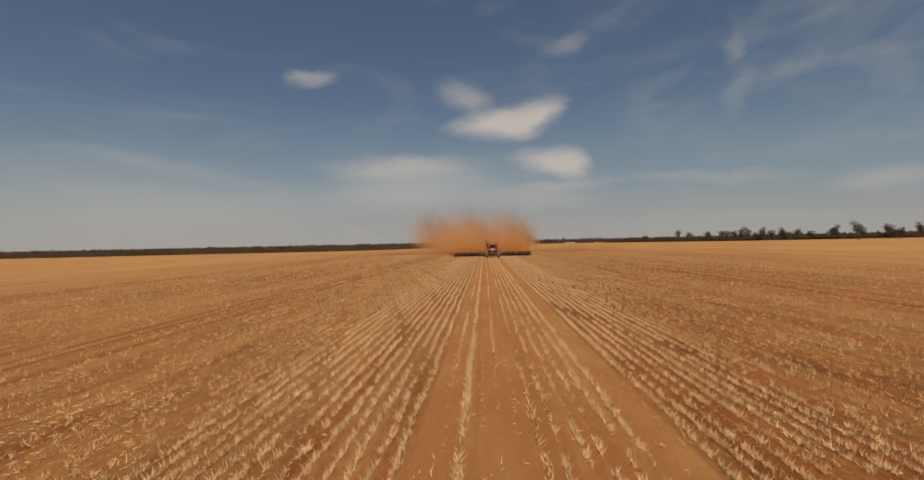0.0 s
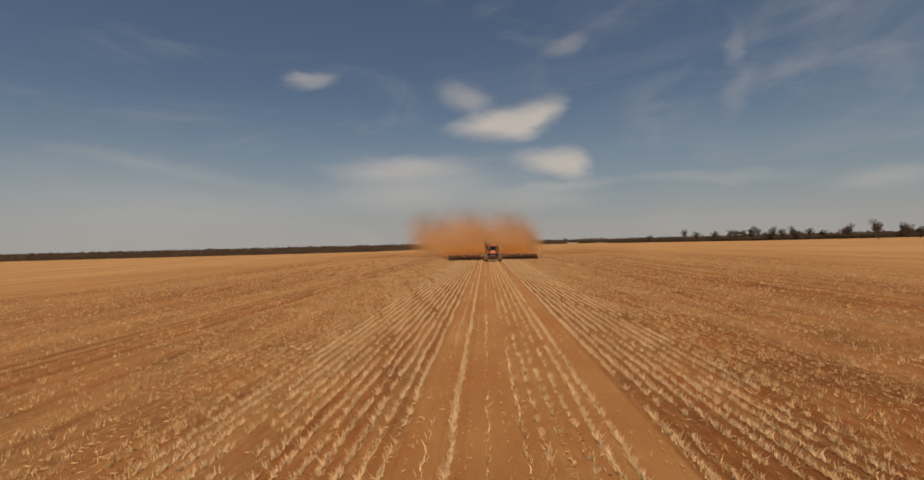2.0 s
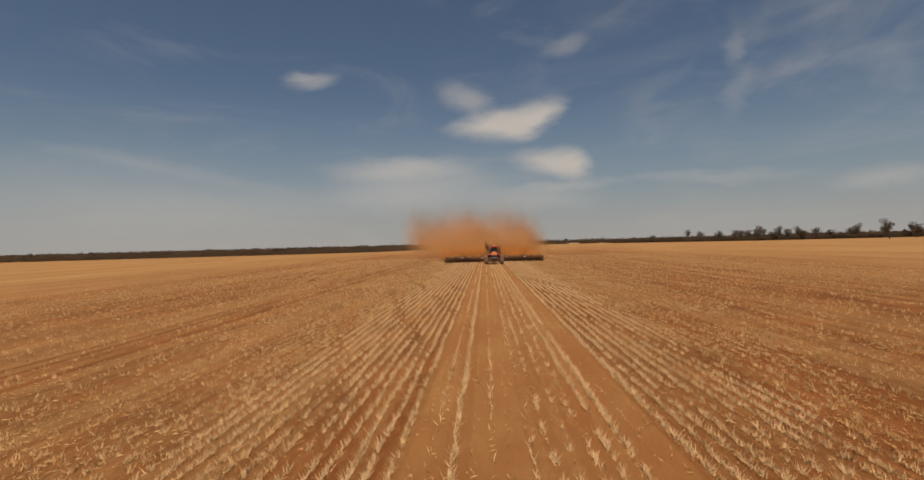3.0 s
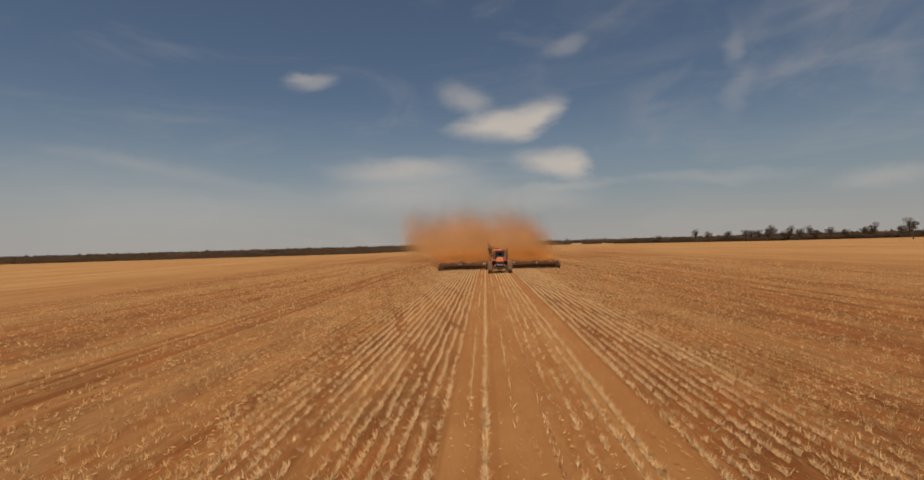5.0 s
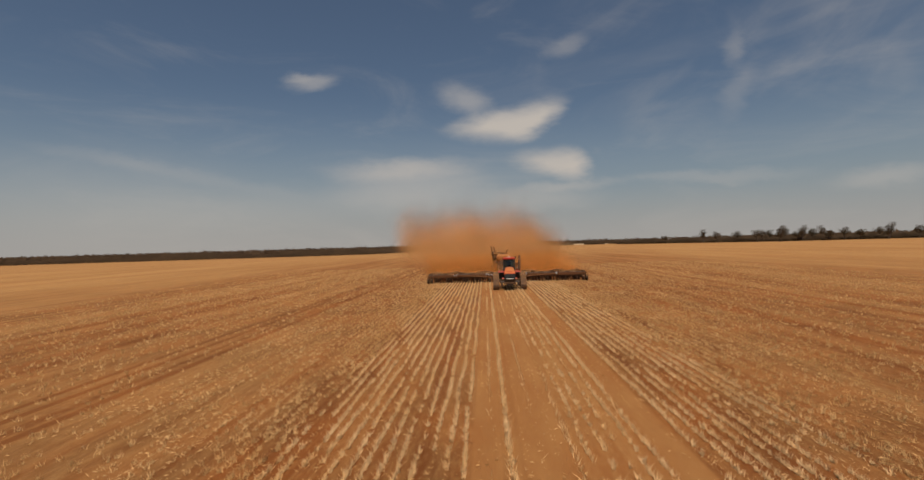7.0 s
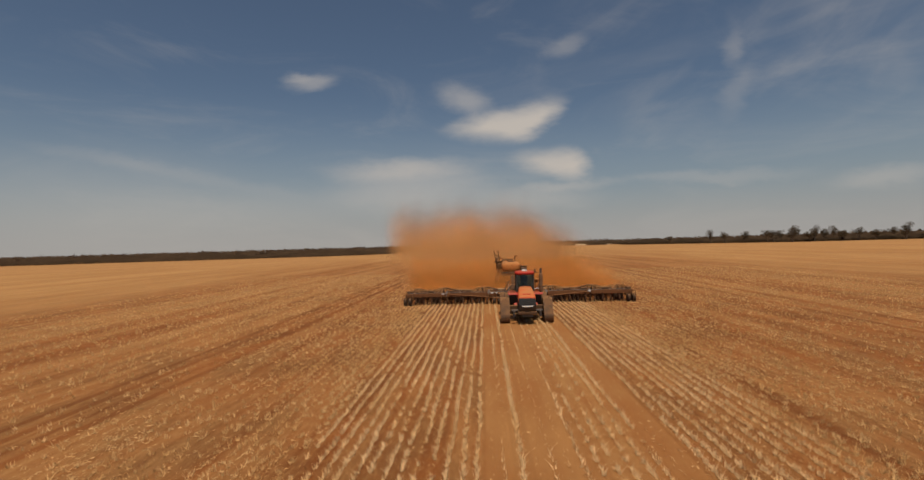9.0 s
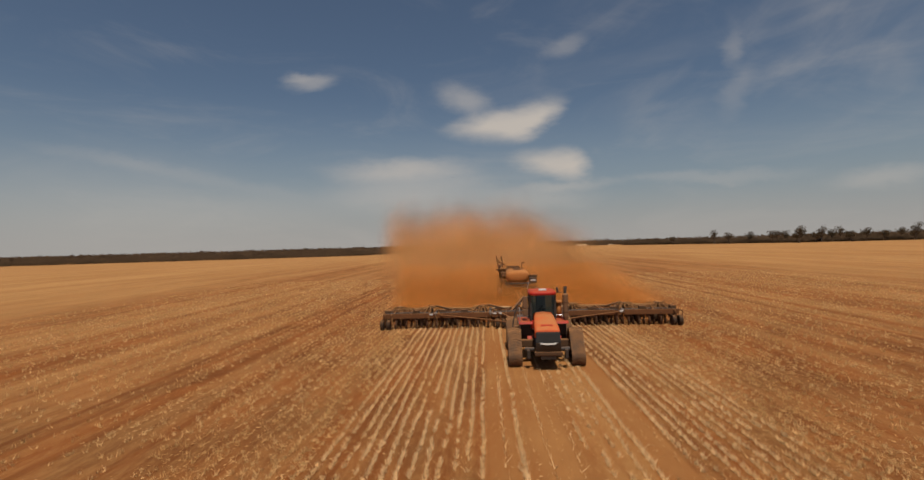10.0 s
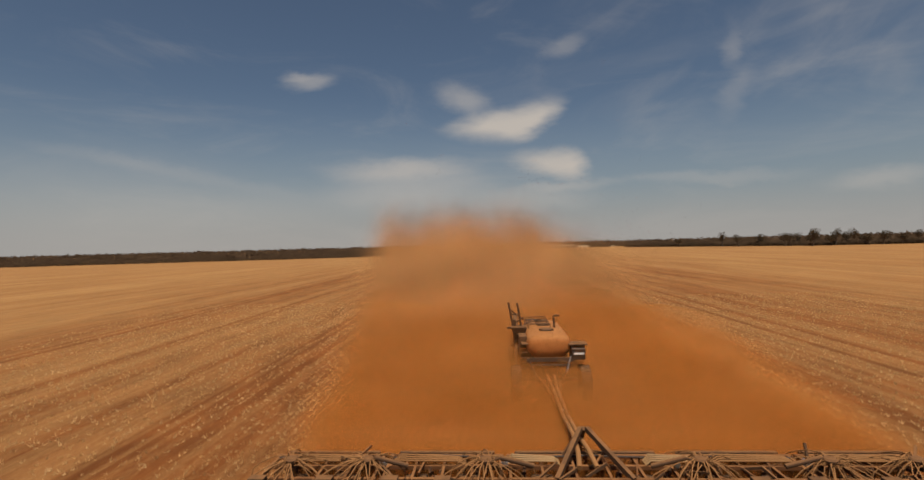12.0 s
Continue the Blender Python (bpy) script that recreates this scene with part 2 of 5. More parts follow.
TYRE = material("tyre_rubber", (0.034, 0.025, 0.019), 0.85, scale=2.5, dust=0.4, bump=0.01)
DARKSTEEL = material("dark_steel", (0.062, 0.035, 0.021), 0.75, 0.08, scale=2.0, dust=0.5)
FRAMERED = material("maroon_frame_paint", (0.092, 0.033, 0.014), 0.85, scale=1.6, dust=0.62, sides=0.28)
SHANK = material("worn_shank_steel", (0.064, 0.030, 0.019), 0.75, 0.1, scale=3.0, dust=0.4, objects=0.6, sides=0.25)
PALEHOSE = material("pale_air_hose", (0.40, 0.235, 0.095), 0.6, other=(0.36, 0.22, 0.10), scale=1.0, dust=0.3)
HOSE = material("air_hose", (0.32, 0.160, 0.062), 0.8, other=(0.15, 0.072, 0.028), scale=1.0, dust=0.75, islands=0.6)
STEEL = material("bright_steel", (0.62, 0.60, 0.57), 0.35, 0.9, scale=3.0, dust=0.15)
WHITE = material("white_plastic", (0.80, 0.79, 0.76), 0.4, scale=3.0, dust=0.12)
TANK = material("dusty_tank", (0.38, 0.132, 0.032), 0.75, other=(0.31, 0.100, 0.024), scale=0.8, dust=0.75)
CAB_IN = material("cab_interior", (0.03, 0.03, 0.032), 0.8, scale=3.0)
SEAT = material("seat_cloth", (0.06, 0.055, 0.055), 0.9, scale=4.0)
BARK = material("bark", (0.10, 0.075, 0.055), 0.9, scale=1.0, bump=0.02)



def straw_material(name, colour, other, through_share=0.28, uneven=0.7, drift_scale=0.35, rounded=True):
    """Dry straw or leaves: thin, so that they let some light through."""
    m = bpy.data.materials.new(name)
    m.use_nodes = True
    tree = m.node_tree
    tree.nodes.clear()
    node, calc, mix, step = nodes_of(tree)
    link = tree.links.new
    geo = node("ShaderNodeNewGeometry")
    drift = node("ShaderNodeTexNoise", Scale=drift_scale, Detail=4.0)
    link(geo.outputs["Position"], drift.inputs["Vector"])
    tone = mix(step(drift.outputs["Fac"], 0.35, 0.65), colour, other)
    tone = mix(calc("MULTIPLY", geo.outputs["Random Per Island"], uneven), tone, tuple(c * 0.42 for c in colour))
    lit, lets, out = node("ShaderNodeBsdfDiffuse"), node("ShaderNodeBsdfTranslucent"), node("ShaderNodeMixShader")
    link(tone, lit.inputs[0]), link(tone, lets.inputs[0])
    # round stems catch the light alike whichever way a blade lies
    even = node("ShaderNodeCombineXYZ", X=0.15, Y=-0.50, Z=0.85)
    if rounded:
        link(even.outputs[0], lit.inputs["Normal"]), link(even.outputs[0], lets.inputs["Normal"])
    out.inputs[0].default_value = through_share
    link(lit.outputs[0], out.inputs[1]), link(lets.outputs[0], out.inputs[2])
    link(out.outputs[0], node("ShaderNodeOutputMaterial").inputs[0])
    return m


STRAW = straw_material("straw", (0.97, 0.635, 0.335), (0.88, 0.53, 0.24))
LITTER = straw_material("fallen_straw", (0.86, 0.53, 0.245), (0.70, 0.39, 0.155))


SCRUB = straw_material("scrub_leaves", (0.118, 0.076, 0.048), (0.096, 0.064, 0.040), 0.35, 0.15, 0.02)
LEAF = straw_material("gum_leaves", (0.135, 0.096, 0.058), (0.100, 0.076, 0.046), 0.5, 0.5, 0.1, False)


def glass_material():
    m = bpy.data.materials.new("tinted_glass")
    m.use_nodes = True
    face = m.node_tree.nodes["Principled BSDF"]
    face.inputs["Base Color"].default_value = (0.30, 0.38, 0.34, 1)
    face.inputs["Roughness"].default_value = 0.06
    face.inputs["Transmission Weight"].default_value = 1.0
    face.inputs["IOR"].default_value = 1.45
    return m


def lamp_material():
    m = bpy.data.materials.new("lamp_lens")
    m.use_nodes = True
    face = m.node_tree.nodes["Principled BSDF"]
    face.inputs["Base Color"].default_value = (0.75, 0.75, 0.72, 1)
    face.inputs["Roughness"].default_value = 0.12
    face.inputs["Coat Weight"].default_value = 0.8
    return m


def dust_material(name, share, colour):
    """Airborne soil: each fleck lets part of the light through."""
    m = bpy.data.materials.new(name)
    m.use_nodes = True
    tree = m.node_tree
    tree.nodes.clear()
    node, calc, mix, step = nodes_of(tree)
    link = tree.links.new
    geo = node("ShaderNodeNewGeometry")
    tone = mix(geo.outputs["Random Per Island"], colour, tuple(c * 0.94 for c in colour))
    lit, lets = node("ShaderNodeBsdfDiffuse"), node("ShaderNodeBsdfTranslucent")
    link(tone, lit.inputs[0]), link(tone, lets.inputs[0])
    # fine grains scatter alike whichever way a fleck lies
    even = node("ShaderNodeCombineXYZ", X=0.05, Y=-0.41, Z=0.90)
    link(even.outputs[0], lit.inputs["Normal"]), link(even.outputs[0], lets.inputs["Normal"])
    both, out = node("ShaderNodeMixShader"), node("ShaderNodeMixShader")
    both.inputs[0].default_value, out.inputs[0].default_value = 0.25, share
    link(lit.outputs[0], both.inputs[1]), link(lets.outputs[0], both.inputs[2])
    link(node("ShaderNodeBsdfTransparent").outputs[0], out.inputs[1])
    link(both.outputs[0], out.inputs[2])
    link(out.outputs[0], node("ShaderNodeOutputMaterial").inputs[0])
    return m


def veil_material(name, share, colour):
    """A thin drift of airborne soil: thick near its foot, torn and fading at its top and ends."""
    m = bpy.data.materials.new(name)
    m.use_nodes = True
    tree = m.node_tree
    tree.nodes.clear()
    node, calc, mix, step = nodes_of(tree)
    link = tree.links.new
    co, ends = node("ShaderNodeTexCoord"), node("ShaderNodeSeparateXYZ")
    link(co.outputs["UV"], ends.inputs[0])
    u, v = ends.outputs[0], ends.outputs[1]
    tall = node("ShaderNodeVectorMath", operation="MULTIPLY")
    tall.inputs[1].default_value = (1.0, 1.0, 0.8)
    link(co.outputs["Object"], tall.inputs[0])
    torn = node("ShaderNodeTexNoise", Scale=0.075, Detail=3.0, Roughness=0.45)
    link(tall.outputs[0], torn.inputs["Vector"])
    d = calc("ADD", v, calc("MULTIPLY", calc("SUBTRACT", torn.outputs["Fac"], 0.5), 0.9))
    thin = calc("SUBTRACT", 1.0, step(d, -0.15, 0.80))
    thin = calc("MULTIPLY", thin, calc("SUBTRACT", 1.0, step(v, 0.45, 1.0)))
    thin = calc("MULTIPLY", thin, step(v, -0.06, 0.12))
    side = calc("MULTIPLY", step(u, 0.0, 0.30), calc("SUBTRACT", 1.0, step(u, 0.70, 1.0)))
    alpha = calc("MULTIPLY", calc("MULTIPLY", thin, side), share)
    lit, lets = node("ShaderNodeBsdfDiffuse"), node("ShaderNodeBsdfTranslucent")
    even = node("ShaderNodeCombineXYZ", X=0.05, Y=-0.41, Z=0.90)
    for n in (lit, lets):
        n.inputs[0].default_value = (*colour, 1)
        link(even.outputs[0], n.inputs["Normal"])
    both, out = node("ShaderNodeMixShader"), node("ShaderNodeMixShader")
    both.inputs[0].default_value = 0.25
    link(alpha, out.inputs[0])
    link(lit.outputs[0], both.inputs[1]), link(lets.outputs[0], both.inputs[2])
    link(node("ShaderNodeBsdfTransparent").outputs[0], out.inputs[1])
    link(both.outputs[0], out.inputs[2])
    link(out.outputs[0], node("ShaderNodeOutputMaterial").inputs[0])
    return m


def blanket_material(name, share, colour):
    """A level layer of rolling dust, uneven and fading out at its rim."""
    m = bpy.data.materials.new(name)
    m.use_nodes = True
    tree = m.node_tree
    tree.nodes.clear()
    node, calc, mix, step = nodes_of(tree)
    link = tree.links.new
    co, ends = node("ShaderNodeTexCoord"), node("ShaderNodeSeparateXYZ")
    link(co.outputs["UV"], ends.inputs[0])
    rolls = node("ShaderNodeTexNoise", Scale=0.22, Detail=4.0, Roughness=0.55)
    link(co.outputs["Object"], rolls.inputs["Vector"])
    lump = calc("SUBTRACT", rolls.outputs["Fac"], 0.5)
    u = calc("ADD", ends.outputs[0], calc("MULTIPLY", lump, 0.10))
    v = calc("ADD", ends.outputs[1], calc("MULTIPLY", lump, 0.05))
    rim = calc("MULTIPLY", step(u, 0.01, 0.11), calc("SUBTRACT", 1.0, step(u, 0.88, 0.99)))
    rim = calc("MULTIPLY", rim, calc("MULTIPLY", step(v, 0.0, 0.10), calc("SUBTRACT", 1.0, step(v, 0.55, 1.0))))
    alpha = calc("MULTIPLY", calc("MULTIPLY", rim, calc("ADD", calc("MULTIPLY", lump, 2.0), 0.9)), share, True)
    lit, lets = node("ShaderNodeBsdfDiffuse"), node("ShaderNodeBsdfTranslucent")
    even = node("ShaderNodeCombineXYZ", X=0.05, Y=-0.41, Z=0.90)
    for n in (lit, lets):
        n.inputs[0].default_value = (*colour, 1)
        link(even.outputs[0], n.inputs["Normal"])
    both, out = node("ShaderNodeMixShader"), node("ShaderNodeMixShader")
    both.inputs[0].default_value = 0.25
    link(alpha, out.inputs[0])
    link(lit.outputs[0], both.inputs[1]), link(lets.outputs[0], both.inputs[2])
    link(node("ShaderNodeBsdfTransparent").outputs[0], out.inputs[1])
    link(both.outputs[0], out.inputs[2])
    link(out.outputs[0], node("ShaderNodeOutputMaterial").inputs[0])
    return m


BLANKET = blanket_material("rolling_dust", 0.19, (0.50, 0.175, 0.035))
GLASS, LENS = glass_material(), lamp_material()
scene.cycles.transparent_max_bounces = 128
VEIL = veil_material("drifting_dust", 0.21, (0.455, 0.212, 0.080))
PLUME = dust_material("airborne_dust", 0.028, (0.52, 0.21, 0.058))

# ---- building helpers ----
def finish(name, bm, mat, smooth=False):
    data = bpy.data.meshes.new(name)
    bmesh.ops.recalc_face_normals(bm, faces=bm.faces)
    bm.to_mesh(data)
    bm.free()
    data.materials.append(mat)
    if smooth:
        data.polygons.foreach_set("use_smooth", [True] * len(data.polygons))
    return data


def part(name, bm, mat, parent, label="", smooth=False, at=None):
    ob = new(name, finish(name, bm, mat, smooth))
    ob.parent = parent
    if at is not None:
        ob.matrix_basis = at
    return tagged(ob, label) if label else ob


def again(ob, at):
    """One more part like ob, on the same mesh, at another pose in the same parent."""
    twin = new(ob.name.split(".")[0], ob.data)
    twin.parent, twin.matrix_basis = ob.parent, at
    return twin


def box(bm, c, s, turn=None, bevel=0.0):
    m = Matrix.Translation(c) @ (turn or Matrix.Identity(4)) @ Matrix.Diagonal((*s, 1))
    made = bmesh.ops.create_cube(bm, size=1, matrix=m)["verts"]
    if bevel:
        edges = list({e for v in made for e in v.link_edges})
        bmesh.ops.bevel(bm, geom=edges, offset=bevel, segments=2, affect="EDGES", profile=0.6)


def beam(bm, a, b, w, h):
    """A square tube from a to b."""
    a, b = Vector(a), Vector(b)
    way = b - a
    turn = way.to_track_quat("Y", "Z").to_matrix().to_4x4()
    box(bm, (a + b) / 2, (w, way.length, h), turn, min(w, h) * 0.08)


def rod(bm, a, b, r, r2=None, n=10):
    a, b = Vector(a), Vector(b)
    turn = (b - a).to_track_quat("Z", "Y").to_matrix().to_4x4()
    bmesh.ops.create_cone(bm, cap_ends=True, segments=n, radius1=r, radius2=r if r2 is None else r2, depth=(b - a).length,
                          matrix=Matrix.Translation((a + b) / 2) @ turn)


def pipe(bm, points, r, n=6):
    """A round pipe along points."""
    points = [Vector(p) for p in points]
    rings = []
    for i, p in enumerate(points):
        way = (points[min(i + 1, len(points) - 1)] - points[max(i - 1, 0)]).normalized()
        side = way.orthogonal().normalized() if abs(way.z) > 0.99 else way.cross(Vector((0, 0, 1))).normalized()
        up = side.cross(way)
        rings.append([bm.verts.new(p + r * (math.cos(2 * math.pi * k / n) * side + math.sin(2 * math.pi * k / n) * up)) for k in range(n)])
    for a, b in zip(rings, rings[1:]):
        for k in range(n):
            bm.faces.new((a[k], a[(k + 1) % n], b[(k + 1) % n], b[k]))
    bm.faces.new(rings[0]), bm.faces.new(rings[-1][::-1])


def prism(bm, outline, x0, x1, bevel=0.0):
    """A slab between x0 and x1 with that outline of (y, z)."""
    a = [bm.verts.new((x0, y, z)) for y, z in outline]
    b = [bm.verts.new((x1, y, z)) for y, z in outline]
    faces = [bm.faces.new(a), bm.faces.new(b[::-1])]
    for i in range(len(a)):
        j = (i + 1) % len(a)
        faces.append(bm.faces.new((a[j], a[i], b[i], b[j])))
    if bevel:
        edges = list({e for f in faces[:2] for e in f.edges})
        bmesh.ops.bevel(bm, geom=edges, offset=bevel, segments=2, affect="EDGES", profile=0.6)


def lathe(bm, profile, n=24, axis="X"):
    """Turn a profile of (radius, place along the axis)."""
    rings = []
    for r, h in profile:
        ring = []
        for k in range(n):
            a = 2 * math.pi * k / n
            p = (h, r * math.cos(a), r * math.sin(a)) if axis == "X" else (r * math.cos(a), r * math.sin(a), h)
            ring.append(bm.verts.new(p))
        rings.append(ring)
    for a, b in zip(rings, rings[1:]):
        for k in range(n):
            bm.faces.new((a[k], a[(k + 1) % n], b[(k + 1) % n], b[k]))
    bm.faces.new(rings[0]), bm.faces.new(rings[-1][::-1])


def thing(name, label, category, group="", at=(0, 0, 0)):
    ob = new(name)
    ob.empty_display_size = 0.3
    ob.location = at
    return tagged(ob, label, category, group)


def flecks(name, corners, mat):
    """Loose triangles, given as an array of n x 3 x 3."""
    n = len(corners)
    data = bpy.data.meshes.new(name)
    data.vertices.add(3 * n), data.loops.add(3 * n), data.polygons.add(n)
    data.vertices.foreach_set("co", corners.reshape(-1).astype(np.float32))
    data.loops.foreach_set("vertex_index", np.arange(3 * n, dtype=np.int32))
    data.polygons.foreach_set("loop_start", np.arange(0, 3 * n, 3, dtype=np.int32))
    data.update(calc_edges=True)
    data.validate()
    data.materials.append(mat)
    return data


# ---- the land ----
def smooth(a):
    a = np.clip(a, 0, 1)
    return a * a * (3 - 2 * a)


def lie(x, y):
    """Height of the land: level along the flown strip, falling off slowly far out on one side."""
    x, y = np.asarray(x, float), np.asarray(y, float)
    return -4.5 * smooth((y - 150) / 520) * smooth((60 - x) / 250)


def make_ground():
    xs = np.concatenate([-np.geomspace(4200, 40, 26), np.linspace(-36, 40, 39), np.geomspace(44, 4200, 26)])
    ys = np.concatenate([-np.geomspace(3000, 20, 14), np.linspace(-10, 170, 61), np.geomspace(180, 4700, 34)])
    bm = bmesh.new()
    grid = [[bm.verts.new((x, y, float(lie(x, y)))) for x in xs] for y in ys]
    for a, b in zip(grid, grid[1:]):
        for i in range(len(xs) - 1):
            bm.faces.new((a[i], a[i + 1], b[i + 1], b[i]))
    ground = new("ground", finish("ground", bm, FIELD, True))
    tagged(ground, "red soil field covered with pale cereal stubble", "field", kind="structure")


def make_paddock():
    """The next paddock beyond the gap in the scrub, bleached paler."""
    bm = bmesh.new()
    xs, ys = np.linspace(30, 900, 24), np.linspace(820, 1460, 12)
    grid = [[bm.verts.new((x + 3 * math.sin(y * 0.02), y + 8 * math.sin(x * 0.03), float(lie(x, y)) + 0.12)) for x in xs] for y in ys]
    for a, b in zip(grid, grid[1:]):
        for i in range(len(xs) - 1):
            bm.faces.new((a[i], a[i + 1], b[i + 1], b[i]))
    tagged(new("ground", finish("ground", bm, PADDOCK, True)), "bleached pale paddock beyond the scrub", "field", kind="structure")


def blades(x, y, tall, wide, lean, rng):
    """One narrow upright triangle for each root."""
    n = len(x)
    turn = rng.uniform(0, math.pi, n)
    h = tall * rng.uniform(0.55, 1.15, n)
    w = wide * rng.uniform(0.6, 1.3, n)
    tip = rng.normal(0, lean, (n, 2)) * h[:, None]
    out = np.empty((n, 3, 3))
    z = lie(x, y) - 0.01
    out[:, 0] = np.stack([x - w * np.cos(turn), y - w * np.sin(turn), z], 1)
    out[:, 1] = np.stack([x + w * np.cos(turn), y + w * np.sin(turn), z], 1)
    out[:, 2] = np.stack([x + tip[:, 0], y + tip[:, 1], z + h], 1)
    return out


def off_lanes(x, margin=1.0):
    keep = np.ones(len(x), bool)
    for lane, half in LANES:
        keep &= np.abs(x - lane) > half * margin
    return keep


ROW = 0.38
BAR_START, SPEED = 139.5, 2.0
MACHINE_X, HALF_BAR = 1.85, 10.65


def make_stubble():
    rng = np.random.default_rng(5)
    pieces = []
    sparse = []
    # rows of tufts beside the flight; farther out the stand is thinner and laid about
    for first, last, gap, count, tall, wide in ((-13, 16, 0.27, 42, 0.17, 0.0100), (-46, -13, 0.40, 13, 0.17, 0.013), (16, 50, 0.40, 13, 0.17, 0.013)):
        lines = np.arange(math.ceil(first / ROW), math.floor(last / ROW)) * ROW - 0.14
        for line in lines:
            reach = BAR_START if abs(line + 0.1 - MACHINE_X) < HALF_BAR else 175
            y = np.arange(2.0, reach, gap)
            y = y + rng.uniform(-0.4, 0.4, len(y)) * gap
            tidy = -6.5 < line < 7.5
            thin = min(1.0, max(0.58, 1.0 - 0.1 * max(-6 - line, line - 7, 0)))
            blades_here = count if tidy or gap > 0.3 else round(max(19, count * (1 - 0.35 * max(-6.5 - line, line - 7.5))))
            if 0.9 < line < 2.3:
                thin = 0.5
            thin *= min(1.0, (52 - abs(line - 2)) / 16)
            y = y[rng.uniform(size=len(y)) < thin * np.clip(0.88 + 0.5 * np.sin(y * 0.7 + line * 3) * np.sin(y * 0.23 + line), 0.3, 1.0)]
            stand = rng.uniform(0.45, 0.9, len(y))
            put = np.repeat(y, blades_here)
            put = put + rng.normal(0, 0.065 if tidy else 0.05, len(put))
            keep = rng.uniform(size=len(put)) < np.repeat(stand, blades_here)
            shift = np.repeat(rng.normal(0, 0.012 if tidy else 0.07, len(y)), blades_here)
            x = line + 0.03 * np.sin(put * 0.9 + line * 7) + shift + rng.normal(0, 0.024 if tidy else 0.045, len(put))
            keep &= off_lanes(x)
            (pieces if tidy else sparse).append(blades(x[keep], put[keep], tall if tidy or gap > 0.3 else 0.16, wide, 0.40 if tidy else 0.42, rng))
    # a thin line of volunteers left standing in the wheel lanes
    for line, share in ((0.24, 0.30), (1.0, 0.45), (-1.0, 0.4), (-0.55, 1.0), (2.88, 0.8), (3.98, 0.6)):
        y = np.arange(2.0, BAR_START, 0.018)
        y = y[rng.uniform(size=len(y)) < share * (0.5 + 0.5 * np.sin(y * 0.31 + line * 5))]
        pieces.append(blades(line + rng.normal(0, 0.03, len(y)), y, 0.17, 0.013, 0.45, rng))
    out = np.concatenate(pieces)
    ob = new("stubble", flecks("stubble", out, STRAW))
    tagged(ob, "pale golden cereal stubble standing in straight rows", "stubble", kind="stuff")
    ob = new("stubble", flecks("stubble", np.concatenate(sparse), LITTER))
    tagged(ob, "thinner weathered stubble away from the wheel lanes", "stubble", kind="stuff")
    # fallen straw between the rows
    n = 34000
    rows = rng.integers(-42, 44, 5 * n) * ROW - 0.14 + rng.normal(0, 0.04, 5 * n)
    x = np.concatenate([rng.uniform(-16, 18, n), rng.uniform(4, 18, n // 2), rows])
    y = rng.uniform(2, BAR_START, len(x))
    thick = np.sin(x * 1.3 + 2 * np.sin(y * 0.21)) + np.sin(y * 0.5 + x * 0.4)
    thick = thick - 0.25 * np.maximum(0, np.maximum(-6 - x, x - 9))
    keep = (off_lanes(x) | (rng.uniform(size=len(x)) < 0.35)) & (thick + rng.normal(0, 0.8, len(x)) > -0.6)
    x, y = x[keep], y[keep]
    n = len(x)
    turn, long = rng.normal(math.pi / 2, 0.6, n), rng.uniform(0.03, 0.10, n)
    out = np.empty((n, 3, 3))
    d = np.stack([np.cos(turn), np.sin(turn)], 1) * long[:, None]
    e = np.stack([-np.sin(turn), np.cos(turn)], 1) * rng.uniform(0.006, 0.016, n)[:, None]
    z = rng.uniform(0.008, 0.08, n)
    out[:, 0, :2], out[:, 1, :2], out[:, 2, :2] = np.stack([x, y], 1) - d, np.stack([x, y], 1) + d, np.stack([x, y], 1) + e
    out[:, 0, 2], out[:, 1, 2], out[:, 2, 2] = z, z * rng.uniform(0.2, 2.0, n), z + 0.01
    ob = new("fallen_straw", flecks("fallen_straw", out, LITTER))
    tagged(ob, "loose broken straw lying between stubble rows", "straw", kind="stuff")


def leaf_cloud(centres, radii, count, size, rng):
    """Leaf-like flecks in uneven clumps round the centres."""
    which = rng.integers(0, len(centres), count)
    d = rng.normal(0, 1, (count, 3))
    d /= np.linalg.norm(d, axis=1)[:, None]
    place = centres[which] + d * radii[which] * (rng.uniform(0.25, 1.0, count) ** 0.5)[:, None]
    a, b = rng.normal(0, 1, (count, 3)), rng.normal(0, 1, (count, 3))
    s = size * rng.uniform(0.6, 1.4, count)
    out = np.empty((count, 3, 3))
    out[:, 0] = place
    out[:, 1] = place + a * s[:, None] * 0.6
    out[:, 2] = place + b * s[:, None] * 0.6
    return out


